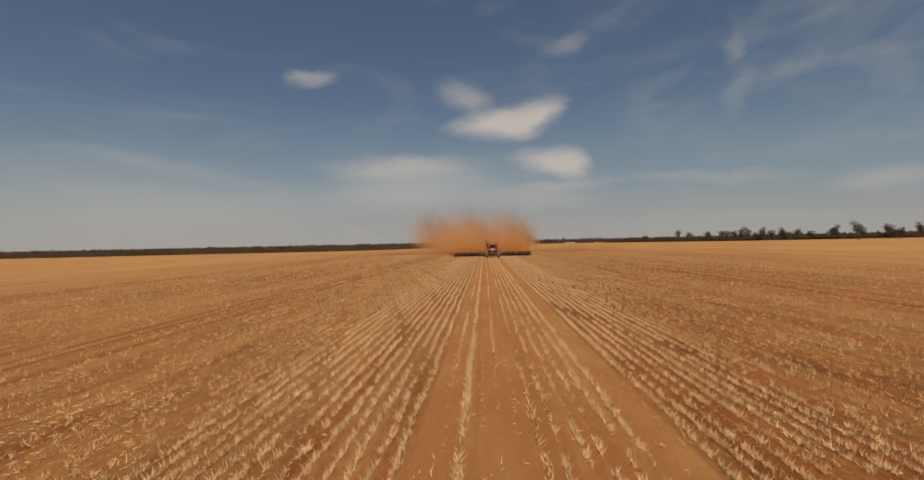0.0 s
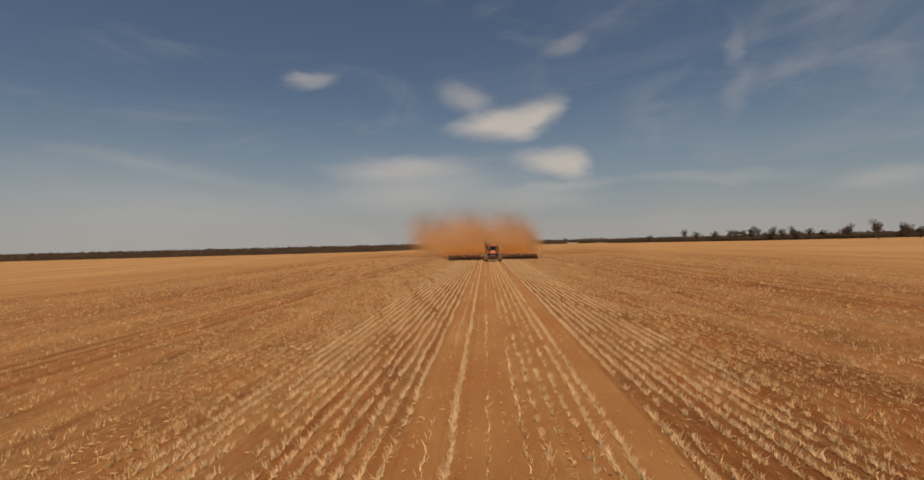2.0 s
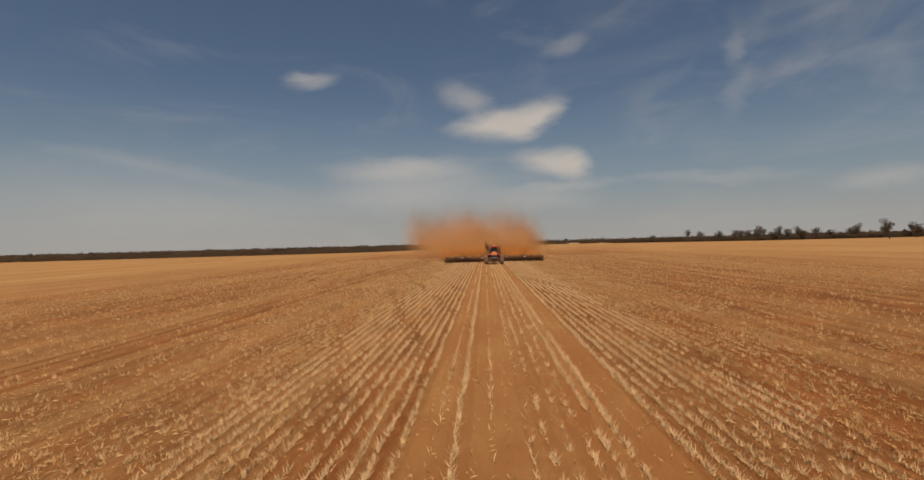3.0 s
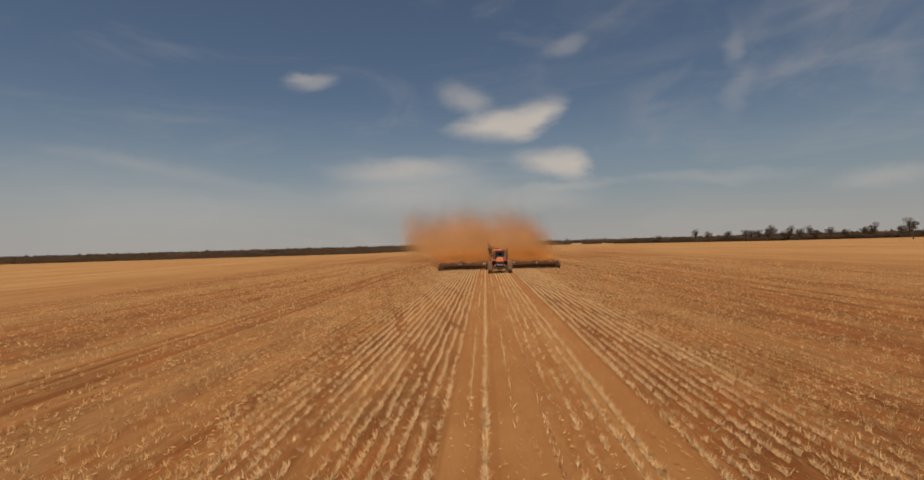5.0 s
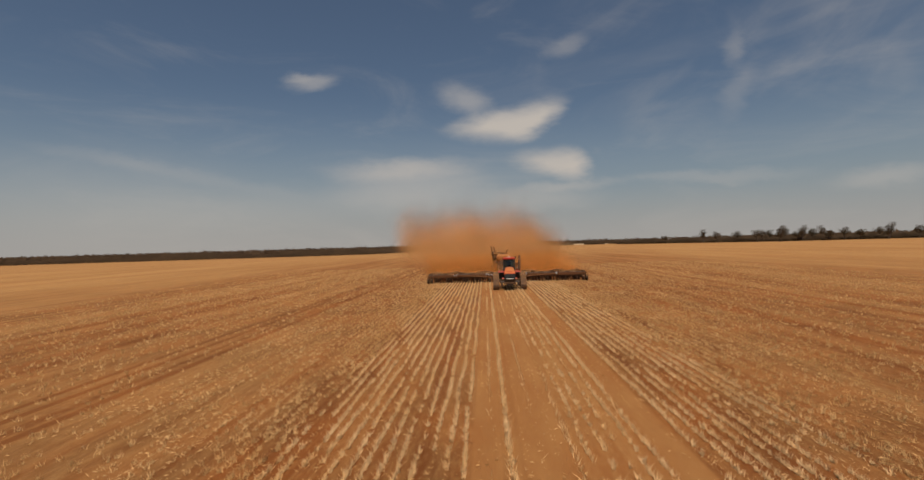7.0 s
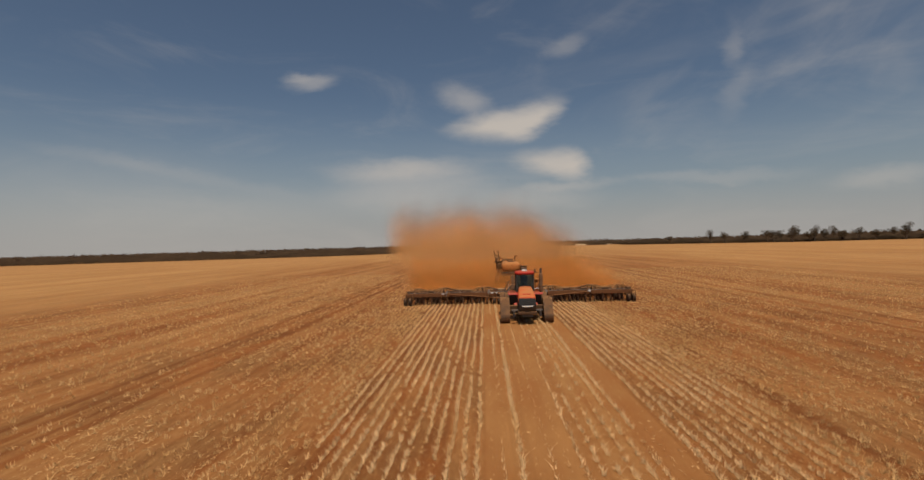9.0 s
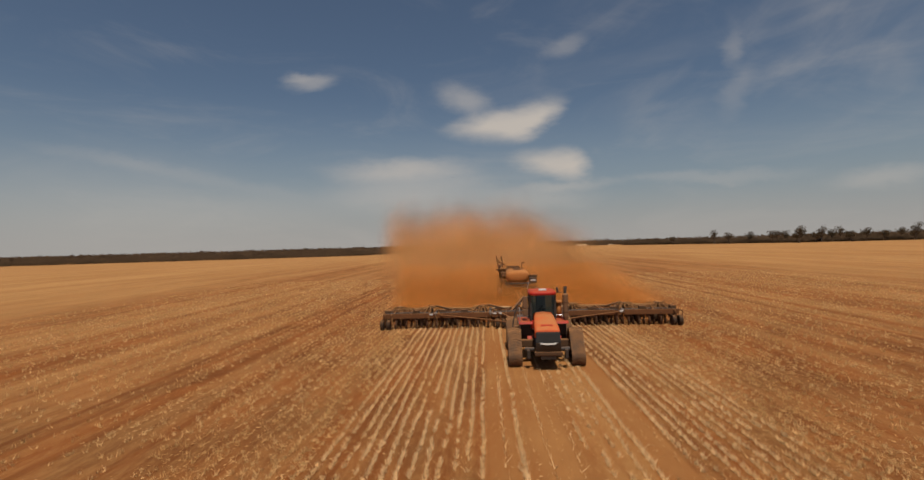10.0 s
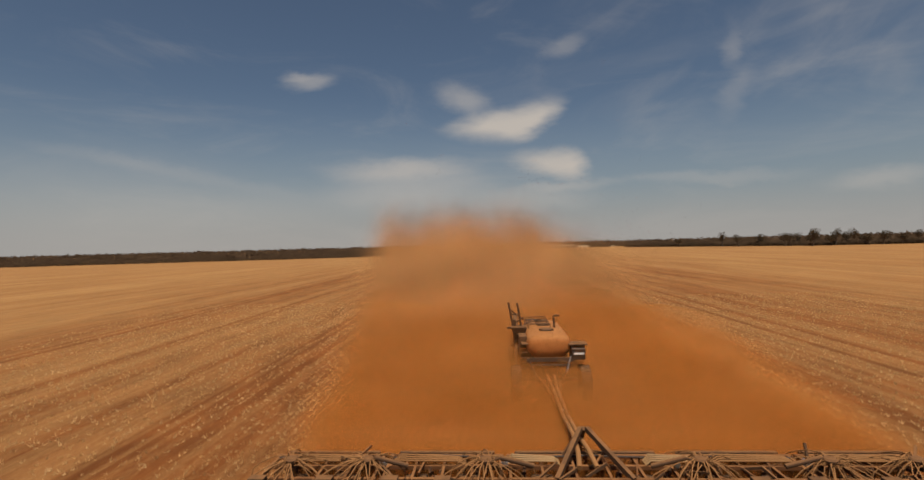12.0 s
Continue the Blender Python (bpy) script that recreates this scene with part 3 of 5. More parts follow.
def make_tree(seed, tall, spread):
    rng = np.random.default_rng(seed)
    tree = thing("gum_tree", "open-crowned dark green gum tree at the field edge", "tree", "trees along the field edge")
    bm = bmesh.new()
    fork = tall * 0.42
    lean = rng.normal(0, 0.04 * tall, 2)
    rod(bm, (0, 0, -0.1), (lean[0], lean[1], fork), 0.028 * tall, 0.018 * tall, 8)
    ends = []
    for k in range(6):
        a = 2 * math.pi * k / 6 + rng.uniform(-0.4, 0.4)
        r, h = spread * rng.uniform(0.35, 0.85), tall * rng.uniform(0.62, 0.92)
        e = Vector((lean[0] + r * math.cos(a), lean[1] + r * math.sin(a), h))
        rod(bm, (lean[0], lean[1], fork * rng.uniform(0.75, 0.98)), e, 0.012 * tall, 0.004 * tall, 6)
        ends.append(e)
    part("trunk", bm, BARK, tree)
    centres = np.array([list(e) for e in ends] + [[lean[0], lean[1], tall * 0.86]]
                       + [[lean[0] + (e.x - lean[0]) * 0.55, lean[1] + (e.y - lean[1]) * 0.55, tall * rng.uniform(0.5, 0.75)] for e in ends])
    radii = np.stack([np.full(len(centres), 1.0) * spread * rng.uniform(0.32, 0.55, len(centres))] * 2 + [tall * rng.uniform(0.12, 0.22, len(centres))], 1)
    crown = new("crown", flecks("crown", leaf_cloud(centres, radii, 1500, 0.40, rng), LEAF))
    crown.parent = tree
    return tree


def make_belts():
    """Scrub and trees along the far edges of the field."""
    rng = np.random.default_rng(11)

    def belt(name, label, ends, deep, tall, count, size):
        a, b = np.array(ends[0], float), np.array(ends[1], float)
        long = np.linalg.norm(b - a)
        way = (b - a) / long
        side = np.array([-way[1], way[0]])
        s, d = rng.uniform(0, long, count), rng.uniform(0, deep, count)
        # a lumpy top edge that changes every few metres
        top = tall * (0.72 + 0.16 * np.sin(s * 0.11 + d * 0.3) + 0.12 * np.sin(s * 0.37 + 2 + d) + 0.08 * np.sin(s * 1.3))
        p = a + way * s[:, None] + side * d[:, None]
        z = lie(p[:, 0], p[:, 1]) + top * rng.uniform(0, 1, count) ** 0.7
        base = np.concatenate([p, z[:, None]], 1)
        out = base[:, None, :] + rng.normal(0, 1, (count, 3, 3)) * size * rng.uniform(0.5, 1.2, count)[:, None, None]
        tagged(new(name, flecks(name, out, SCRUB)), label, "scrub", kind="stuff")
    belt("scrub_belt", "dark brown-green scrub along the far field edge", ((-1250, 560), (-330, 690)), 40, 5.8, 60000, 0.6)
    belt("scrub_belt", "dark brown-green scrub along the far field edge", ((-330, 690), (60, 760)), 40, 4.8, 28000, 0.6)
    for back in (90, 220, 400):
        belt("scrub_belt", "dark brown-green scrub along the far field edge", ((180, 720 + back), (950, 330 + back)), 60, 5.0, 16000, 1.3)
    for back in (130, 280, 450):
        belt("scrub_belt", "dark brown-green scrub along the far field edge", ((-1500, 560 + back), (60, 760 + back)), 60, 7.0, 14000, 1.6)
    belt("scrub_belt", "low dark scrub below the gum trees", ((165, 700), (255, 500)), 26, 4.4, 30000, 0.6)
    belt("scrub_belt", "low dark scrub below the gum trees", ((255, 500), (420, 455)), 22, 3.9, 26000, 0.6)
    belt("scrub_belt", "distant dark line of scrub on the horizon", ((60, 1500), (2400, 1300)), 60, 9.0, 14000, 2.6)
    belt("scrub_belt", "low dark scrub below the gum trees", ((420, 455), (900, 300)), 22, 3.5, 30000, 0.7)
    belt("scrub_belt", "distant dark line of scrub on the horizon", ((-2700, 1400), (40, 1700)), 90, 9.0, 14000, 2.6)
    belt("scrub_belt", "distant dark line of scrub on the horizon", ((-3900, 2600), (60, 3000)), 120, 13.0, 9000, 5.0)
    belt("scrub_belt", "low broken scrub before the pale paddock", ((78, 800), (128, 790)), 12, 2.2, 1500, 0.7)
    belt("scrub_belt", "low broken scrub before the pale paddock", ((142, 785), (168, 775)), 12, 2.8, 1200, 0.7)
    kinds = [make_tree(3, 10.5, 4.2), make_tree(8, 8.0, 4.0), make_tree(21, 12.5, 4.2)]
    places = [(236, 501), (331, 550), (256, 351), (247, 512), (262, 488), (270, 495), (281, 500), (290, 492), (215, 560), (222, 545),
              (300, 470), (318, 465), (345, 470), (360, 455), (372, 440), (330, 420), (300, 372), (318, 360), (345, 350), (380, 345),
              (243, 480), (255, 520), (276, 470), (410, 430), (440, 420), (285, 520), (310, 530), (352, 520), (196, 610), (400, 380), (240, 545), (250, 492), (268, 515), (295, 482), (324, 474), (368, 470), (385, 452), (415, 446)]
    for i, (x, y) in enumerate(places):
        m = pose(x, y, float(lie(x, y)), 0, 0, rng.uniform(0, 360))
        if i < 3:
            kinds[i].matrix_basis = m
        else:
            copy_thing(kinds[i % 3], m)


make_ground()
make_paddock()
make_stubble()
make_belts()

# ---- the tractor ----
def hull(circles, grow, n=28):
    """Outline round circles of (y, z, r), as a belt lies round wheels."""
    pts = sorted({(round(y + (r + grow) * math.cos(2 * math.pi * k / n), 5), round(z + (r + grow) * math.sin(2 * math.pi * k / n), 5))
                  for y, z, r in circles for k in range(n)})

    def half(seq):
        out = []
        for p in seq:
            while len(out) > 1 and (out[-1][0] - out[-2][0]) * (p[1] - out[-2][1]) - (out[-1][1] - out[-2][1]) * (p[0] - out[-2][0]) <= 0:
                out.pop()
            out.append(p)
        return out
    low, high = half(pts), half(pts[::-1])
    return low[:-1] + high[:-1]


def along(outline, gap):
    """Points at even steps along a closed outline, with the outward direction."""
    pts = [Vector((0, y, z)) for y, z in outline]
    total = sum((pts[(i + 1) % len(pts)] - p).length for i, p in enumerate(pts))
    count = round(total / gap)
    out, want, run = [], 0.0, 0.0
    for i, p in enumerate(pts):
        q = pts[(i + 1) % len(pts)]
        d = (q - p).length
        while want < run + d and len(out) < count:
            way = (q - p).normalized()
            out.append((p + way * (want - run), way, Vector((0, way.z, -way.y))))
            want += total / count
        run += d
    return out


TRACK_WHEELS = ((0.0, 1.24, 0.44), (-0.74, 0.42, 0.33), (0.74, 0.42, 0.33))
TRACK_WIDE = 0.66
SPINNERS = []


def wheel_mesh(bm, r, wide, holes):
    """A disc wheel with a rim, a dished face and holes shown as raised lugs."""
    lathe(bm, [(0.10, -wide / 2 - 0.03), (r * 0.45, -wide / 2 - 0.03), (r * 0.55, -wide / 2 + 0.05), (r * 0.86, -wide / 2 + 0.04), (r, -wide / 2),
               (r, wide / 2), (r * 0.86, wide / 2 - 0.04), (r * 0.55, wide / 2 - 0.05), (r * 0.45, wide / 2 + 0.03), (0.10, wide / 2 + 0.03)], 24)
    for k in range(holes):
        a = 2 * math.pi * k / holes
        box(bm, (0, r * 0.72 * math.cos(a), r * 0.72 * math.sin(a)), (wide * 0.98, r * 0.16, r * 0.16), pose(0, 0, 0, math.degrees(a)))


def make_track(root, x, y):
    outer, inner = hull(TRACK_WHEELS, 0.05), hull(TRACK_WHEELS, 0.0)
    bm = bmesh.new()
    a = [[bm.verts.new((sx * TRACK_WIDE / 2, p[0], p[1])) for p in outer] for sx in (-1, 1)]
    small = [min(inner, key=lambda q: (q[0] - p[0]) ** 2 + (q[1] - p[1]) ** 2) for p in outer]
    b = [[bm.verts.new((sx * TRACK_WIDE / 2, p[0], p[1])) for p in small] for sx in (-1, 1)]
    n = len(outer)
    for i in range(n):
        j = (i + 1) % n
        bm.faces.new((a[0][i], a[0][j], a[1][j], a[1][i]))
        bm.faces.new((b[1][i], b[1][j], b[0][j], b[0][i]))
        bm.faces.new((a[0][j], a[0][i], b[0][i], b[0][j]))
        bm.faces.new((a[1][i], a[1][j], b[1][j], b[1][i]))
    for p, way, out in along(outer, 0.15):
        turn = Matrix((Vector((1, 0, 0)), way, out)).transposed().to_4x4()
        for side in (-1, 1):
            lean = turn @ pose(0, 0, 0, 0, 0, side * 24)
            box(bm, p + out * 0.012 + Vector((side * TRACK_WIDE * 0.25, 0, 0)), (TRACK_WIDE * 0.5, 0.08, 0.018), lean)
    belt = part("track_belt", bm, RUBBER, root, "dusty rubber track belt with chevron lugs", at=pose(x, y, 0))
    for cy, cz, r in TRACK_WHEELS:
        bm = bmesh.new()
        wheel_mesh(bm, r, TRACK_WIDE * 0.62, 10 if cz > 1 else 6)
        w = part("drive_wheel" if cz > 1 else "idler_wheel", bm, DARKSTEEL, belt, smooth=False, at=pose(0, cy, cz))
        SPINNERS.append((w, (0, cy, cz), r))
    for cy in (-0.28, 0.0, 0.28):
        bm = bmesh.new()
        lathe(bm, [(0.05, -0.2), (0.15, -0.2), (0.15, 0.2), (0.05, 0.2)], 14)
        part("roller", bm, DARKSTEEL, belt, at=pose(0, cy, 0.24))
    bm = bmesh.new()
    prism(bm, [(-0.6, 0.36), (0.6, 0.36), (0.62, 0.5), (0.16, 1.06), (-0.16, 1.06), (-0.62, 0.5)], -0.09, 0.09, 0.02)
    part("undercarriage", bm, DARKSTEEL, belt)


def loft(bm, sections):
    """Join outlines of equal length into one closed skin."""
    rings = [[bm.verts.new(p) for p in s] for s in sections]
    n = len(rings[0])
    for a, b in zip(rings, rings[1:]):
        for k in range(n):
            bm.faces.new((a[k], a[(k + 1) % n], b[(k + 1) % n], b[k]))
    bm.faces.new(rings[0]), bm.faces.new(rings[-1][::-1])


def hood_ring(y, half, low, high, round_=0.16):
    pts = []
    for k in range(7):
        a = math.pi / 2 * k / 6
        pts.append((half - round_ + round_ * math.cos(a), y, high - round_ + round_ * math.sin(a)))
    left = [(-x, yy, z) for x, yy, z in reversed(pts)]
    return [(half * 0.98, y, low)] + pts + [(0, y, high + 0.035)] + left + [(-half * 0.98, y, low)]


def make_tractor():
    root = thing("tractor", "red articulated tractor on four rubber tracks, dusted with soil", "tractor")
    for sx in (-1, 1):
        for y in (-1.95, 1.95):
            make_track(root, sx * 1.52, y)
    # frames
    bm = bmesh.new()
    box(bm, (0, -2.0, 0.95), (0.9, 3.2, 0.46), None, 0.04)
    box(bm, (0, -1.95, 0.98), (2.5, 0.36, 0.36), None, 0.05)
    part("front_frame", bm, DARKSTEEL, root)
    bm = bmesh.new()
    box(bm, (0, 1.7, 1.0), (0.95, 2.5, 0.5), None, 0.05)
    box(bm, (0, 1.95, 0.98), (2.5, 0.36, 0.36), None, 0.05)
    rod(bm, (0, 0.3, 0.6), (0, 0.3, 1.35), 0.2, n=16)
    part("rear_frame", bm, DARKSTEEL, root)
    bm = bmesh.new()
    beam(bm, (0, 2.6, 0.55), (0, 4.05, 0.52), 0.22, 0.09)
    box(bm, (0, 2.95, 0.8), (0.7, 0.12, 0.6), None, 0.02)
    part("drawbar", bm, DARKSTEEL, root)
    for sx in (-1, 1):
        bm = bmesh.new()
        prism(bm, [(1.0, 1.5), (1.25, 1.78), (2.7, 1.78), (2.95, 1.5), (2.88, 1.47), (2.66, 1.72), (1.29, 1.72), (1.06, 1.47)], sx * 0.5, sx * 1.2, 0.01)
        part("rear_fender", bm, BLACK, root)
    # hood
    bm = bmesh.new()
    loft(bm, [hood_ring(-3.62, 0.55, 1.66, 1.86, 0.10), hood_ring(-3.55, 0.59, 1.56, 1.93, 0.15), hood_ring(-3.2, 0.60, 1.46, 2.05, 0.17),
              hood_ring(-2.6, 0.57, 1.44, 2.22, 0.17), hood_ring(-2.0, 0.52, 1.44, 2.37, 0.16), hood_ring(-1.52, 0.47, 1.44, 2.47, 0.15)])
    hood = part("hood", bm, HOOD, root, "red engine hood under orange dust", True)
    bm = bmesh.new()
    box(bm, (0, -3.22, 2.072), (0.56, 0.16, 0.03), pose(0, 0, 0, 17), 0.015)
    part("hood_vent", bm, RED, hood, "darker red slot in the hood")
    for sx in (-1, 1):
        bm = bmesh.new()
        prism(bm, [(-3.45, 1.0), (-1.5, 0.95), (-1.5, 1.47), (-3.45, 1.50)], sx * 0.535, sx * 0.565, 0.008)
        side = part("side_screen", bm, GRILLE, root, "black engine side screen")
        for k in range(6):
            bm = bmesh.new()
            box(bm, (sx * 0.572, -3.3 + 0.3 * k, 1.22), (0.012, 0.05, 0.4))
            part("screen_rib", bm, BLACK, side)
    # nose
    bm = bmesh.new()
    loft(bm, [[(-0.53, -3.45, 1.70), (0.53, -3.45, 1.70), (0.50, -3.45, 0.98), (-0.50, -3.45, 0.98)],
              [(-0.56, -3.66, 1.83), (0.56, -3.66, 1.83), (0.59, -3.86, 1.36), (-0.59, -3.86, 1.36)],
              [(-0.50, -3.71, 1.78), (0.50, -3.71, 1.78), (0.53, -3.90, 1.38), (-0.53, -3.90, 1.38)]])
    nose = part("grille", bm, GRILLE, root, "black front grille")
    for k in range(5):
        bm = bmesh.new()
        z = 1.42 + 0.075 * k
        box(bm, (0, -3.895 + (z - 1.38) * 0.47, z), (0.98, 0.02, 0.012))
        part("grille_bar", bm, GRILLE, nose)
    bm = bmesh.new()
    prism(bm, [(-3.84, 1.12), (-3.90, 1.34), (-3.70, 1.37), (-3.6, 0.94), (-3.76, 0.92)], -0.585, 0.585, 0.03)
    part("lower_nose", bm, BLACK, root)
    bm = bmesh.new()
    pts = [(0.53 * k / 6, -3.935 + 0.12 * (k / 6) ** 2, 1.31 + 0.04 * (k / 6) ** 2) for k in range(-6, 7)]
    for p, q in zip(pts, pts[1:]):
        beam(bm, p, q, 0.03, 0.075)
    part("light_band", bm, LENS, root, "bright curved lamp band below the grille")
    bm = bmesh.new()
    box(bm, (0, -3.66, 0.82), (1.30, 0.30, 0.20), None, 0.05)
    part("bumper", bm, DARKSTEEL, root)
    for k in range(8):
        bm = bmesh.new()
        prism(bm, [(-3.76, 0.56), (-3.4, 0.50), (-3.36, 0.72), (-3.78, 0.72)], -0.02, 0.06, 0.01)
        part("front_weight", bm, BLACK, root, at=pose(-0.34 + 0.09 * k, 0, 0))
    # fuel tanks, platforms and steps at both sides of the cab
    for sx in (-1, 1):
        bm = bmesh.new()
        prism(bm, [(-1.30, 0.86), (0.3, 0.86), (0.3, 1.84), (-1.50, 1.84), (-1.45, 1.3)], sx * 0.56, sx * 1.18, 0.05)
        part("fuel_tank", bm, BLACK, root)
        bm = bmesh.new()
        prism(bm, [(-1.74, 1.90), (-1.68, 2.0), (-1.1, 2.07), (-0.4, 2.07), (-0.38, 1.99), (-1.1, 1.98), (-1.66, 1.87)], sx * 0.56, sx * 1.26, 0.03)
        part("front_fender", bm, RED, root, "red fender under light dust")
    for sx in (-1, 1):
        bm = bmesh.new()
        prism(bm, [(-1.95, 1.02), (-1.55, 1.0), (-1.5, 1.26), (-1.72, 1.30)], sx * 0.62, sx * 0.86, 0.03)
        part("side_box", bm, RED, root, "red step box below the fender")
        bm = bmesh.new()
        rod(bm, (sx * 0.62, -3.18, 0.92), (sx * 1.06, -3.12, 0.92), 0.11, 0.11, 14)
        box(bm, (sx * 0.90, -3.25, 0.72), (0.16, 0.34, 0.42), None, 0.04)
        part("axle_bracket", bm, BLACK, root)
    for k in range(4):
        bm = bmesh.new()
        box(bm, (-1.36, 0.0, 0.55 + 0.32 * k), (0.34, 0.34, 0.04), None, 0.008)
        part("step", bm, DARKSTEEL, root)
    for y in (-0.19, 0.19):
        bm = bmesh.new()
        pipe(bm, [(-1.5, y, 0.5), (-1.52, y, 1.6), (-1.40, y, 2.2), (-1.2, y, 2.7), (-1.05, y, 2.75)], 0.022)
        part("handrail", bm, BLACK, root)
    for sx in (-1, 1):
        bm = bmesh.new()
        pipe(bm, [(sx * 1.18, -1.5, 2.02), (sx * 1.2, -1.5, 2.55), (sx * 1.18, -1.1, 2.62), (sx * 1.16, -0.5, 2.60), (sx * 1.16, -0.48, 2.04)], 0.02)
        part("handrail", bm, STEEL, root, "worn pale handrail")
    # cab
    bm = bmesh.new()
    box(bm, (0, -0.02, 1.86), (1.30, 1.52, 0.42), None, 0.04)
    cab = part("cab", bm, RED, root, at=pose(0, -0.80, 0))
    for x, y, x2, y2 in ((-0.61, -0.74, -0.65, -0.60), (0.61, -0.74, 0.65, -0.60), (-0.63, 0.70, -0.63, 0.66), (0.63, 0.70, 0.63, 0.66), (-0.66, 0.2, -0.66, 0.2), (0.66, 0.2, 0.66, 0.2)):
        bm = bmesh.new()
        beam(bm, (x, y, 2.05), (x2, y2, 3.34), 0.075, 0.09)
        part("cab_pillar", bm, BLACK, cab)
    bm = bmesh.new()
    loft(bm, [[(-0.58, -0.765, 2.0), (0.58, -0.765, 2.0), (0.61, -0.625, 3.34), (-0.61, -0.625, 3.34)],
              [(-0.58, -0.745, 2.0), (0.58, -0.745, 2.0), (0.61, -0.605, 3.34), (-0.61, -0.605, 3.34)]])
    part("windshield", bm, GLASS, cab, "dark tinted windshield")
    for sx in (-1, 1):
        bm = bmesh.new()
        prism(bm, [(-0.68, 2.06), (0.16, 2.06), (0.16, 3.32), (-0.56, 3.32)], sx * 0.645, sx * 0.660)
        part("side_window", bm, GLASS, cab)
        bm = bmesh.new()
        prism(bm, [(0.25, 2.06), (0.66, 2.06), (0.62, 3.32), (0.25, 3.32)], sx * 0.645, sx * 0.660)
        part("side_window", bm, GLASS, cab)
    bm = bmesh.new()
    box(bm, (0, 0.70, 2.70), (1.16, 0.018, 1.24))
    part("rear_window", bm, GLASS, cab)
    bm = bmesh.new()
    loft(bm, [[(0.63 * c, -0.02 + 0.74 * s, z) for c, s in ROOF_RING] for z in (3.33,)] + [
              [(0.70 * c, -0.09 + 0.88 * s, 3.36) for c, s in ROOF_RING], [(0.71 * c, -0.09 + 0.90 * s, 3.46) for c, s in ROOF_RING],
              [(0.65 * c, -0.09 + 0.82 * s, 3.55) for c, s in ROOF_RING], [(0.42 * c, -0.09 + 0.55 * s, 3.585) for c, s in ROOF_RING]])
    roof = part("roof", bm, ROOF, cab, "rounded red cab roof with dust on top", True)
    bm = bmesh.new()
    box(bm, (0, -0.68, 3.62), (0.38, 0.24, 0.09), None, 0.03)
    part("satellite_receiver", bm, WHITE, cab, "white satellite receiver on the roof edge")
    bm = bmesh.new()
    box(bm, (0, 0.30, 2.42), (0.54, 0.50, 0.16), None, 0.05)
    box(bm, (0, 0.56, 2.80), (0.52, 0.14, 0.74), pose(0, 0, 0, -8), 0.05)
    part("seat", bm, SEAT, cab)
    bm = bmesh.new()
    box(bm, (0, -0.30, 2.30), (0.30, 0.20, 0.52), None, 0.04)
    rod(bm, (0, -0.20, 2.52), (0, -0.10, 2.64), 0.20, 0.20, 20)
    part("steering_column", bm, CAB_IN, cab)
    bm = bmesh.new()
    box(bm, (0, -0.02, 2.10), (1.18, 1.36, 0.06))
    part("cab_floor", bm, CAB_IN, cab)
    # stack, intake and mirrors
    bm = bmesh.new()
    rod(bm, (1.16, -1.42, 1.9), (1.16, -1.42, 2.2), 0.09, 0.13, 16)
    rod(bm, (1.16, -1.42, 2.2), (1.16, -1.42, 3.34), 0.145, 0.145, 18)
    rod(bm, (1.16, -1.42, 3.34), (1.16, -1.42, 3.40), 0.145, 0.08, 18)
    stack = part("exhaust_pipe", bm, EXHAUST, root, "dusty brown exhaust stack beside the cab")
    bm = bmesh.new()
    rod(bm, (1.16, -1.42, 3.38), (1.16, -1.40, 3.56), 0.075, 0.075, 14)
    rod(bm, (1.16, -1.41, 3.54), (1.19, -1.35, 3.74), 0.078, 0.09, 14)
    part("exhaust_tip", bm, BLACK, stack, "black bent exhaust tip")
    for z in (2.45, 2.95):
        bm = bmesh.new()
        lathe(bm, [(0.147, -0.02), (0.156, -0.02), (0.156, 0.02), (0.147, 0.02)], 18, "Z")
        part("clamp_band", bm, DARKSTEEL, stack, at=pose(1.16, -1.42, z))
    bm = bmesh.new()
    pipe(bm, [(-0.66, -1.42, 3.25), (-0.88, -1.50, 3.28), (-0.90, -1.50, 2.3), (-0.68, -1.48, 2.2)], 0.02)
    arm = part("mirror_arm", bm, BLACK, root)
    for z, tall in ((2.98, 0.60), (2.46, 0.32)):
        bm = bmesh.new()
        box(bm, (-0.90, -1.48, z), (0.25, 0.10, tall), None, 0.035)
        part("mirror", bm, EXHAUST, arm, "dusty mirror housing")
    bm = bmesh.new()
    pipe(bm, [(0.66, -1.36, 3.40), (0.74, -1.40, 3.46), (1.02, -1.42, 3.47)], 0.022)
    arm = part("mirror_arm", bm, BLACK, root)
    bm = bmesh.new()
    box(bm, (0.76, -1.42, 3.60), (0.11, 0.09, 0.26), pose(0, 0, 0, 0, -12), 0.03)
    part("work_lamp", bm, BLACK, arm)
    bm = bmesh.new()
    pipe(bm, [(0.66, -1.48, 2.30), (0.98, -1.52, 2.32), (0.98, -1.52, 2.60)], 0.02)
    part("grab_rail", bm, STEEL, root, "worn bright grab rail")
    bm = bmesh.new()
    rod(bm, (0.88, -0.95, 2.1), (0.88, -0.95, 2.85), 0.14, 0.14, 16)
    rod(bm, (0.88, -0.95, 2.85), (0.88, -0.95, 2.98), 0.19, 0.15, 16)
    part("air_intake", bm, TANK, root, "dusty air cleaner beside the cab", True)
    return root


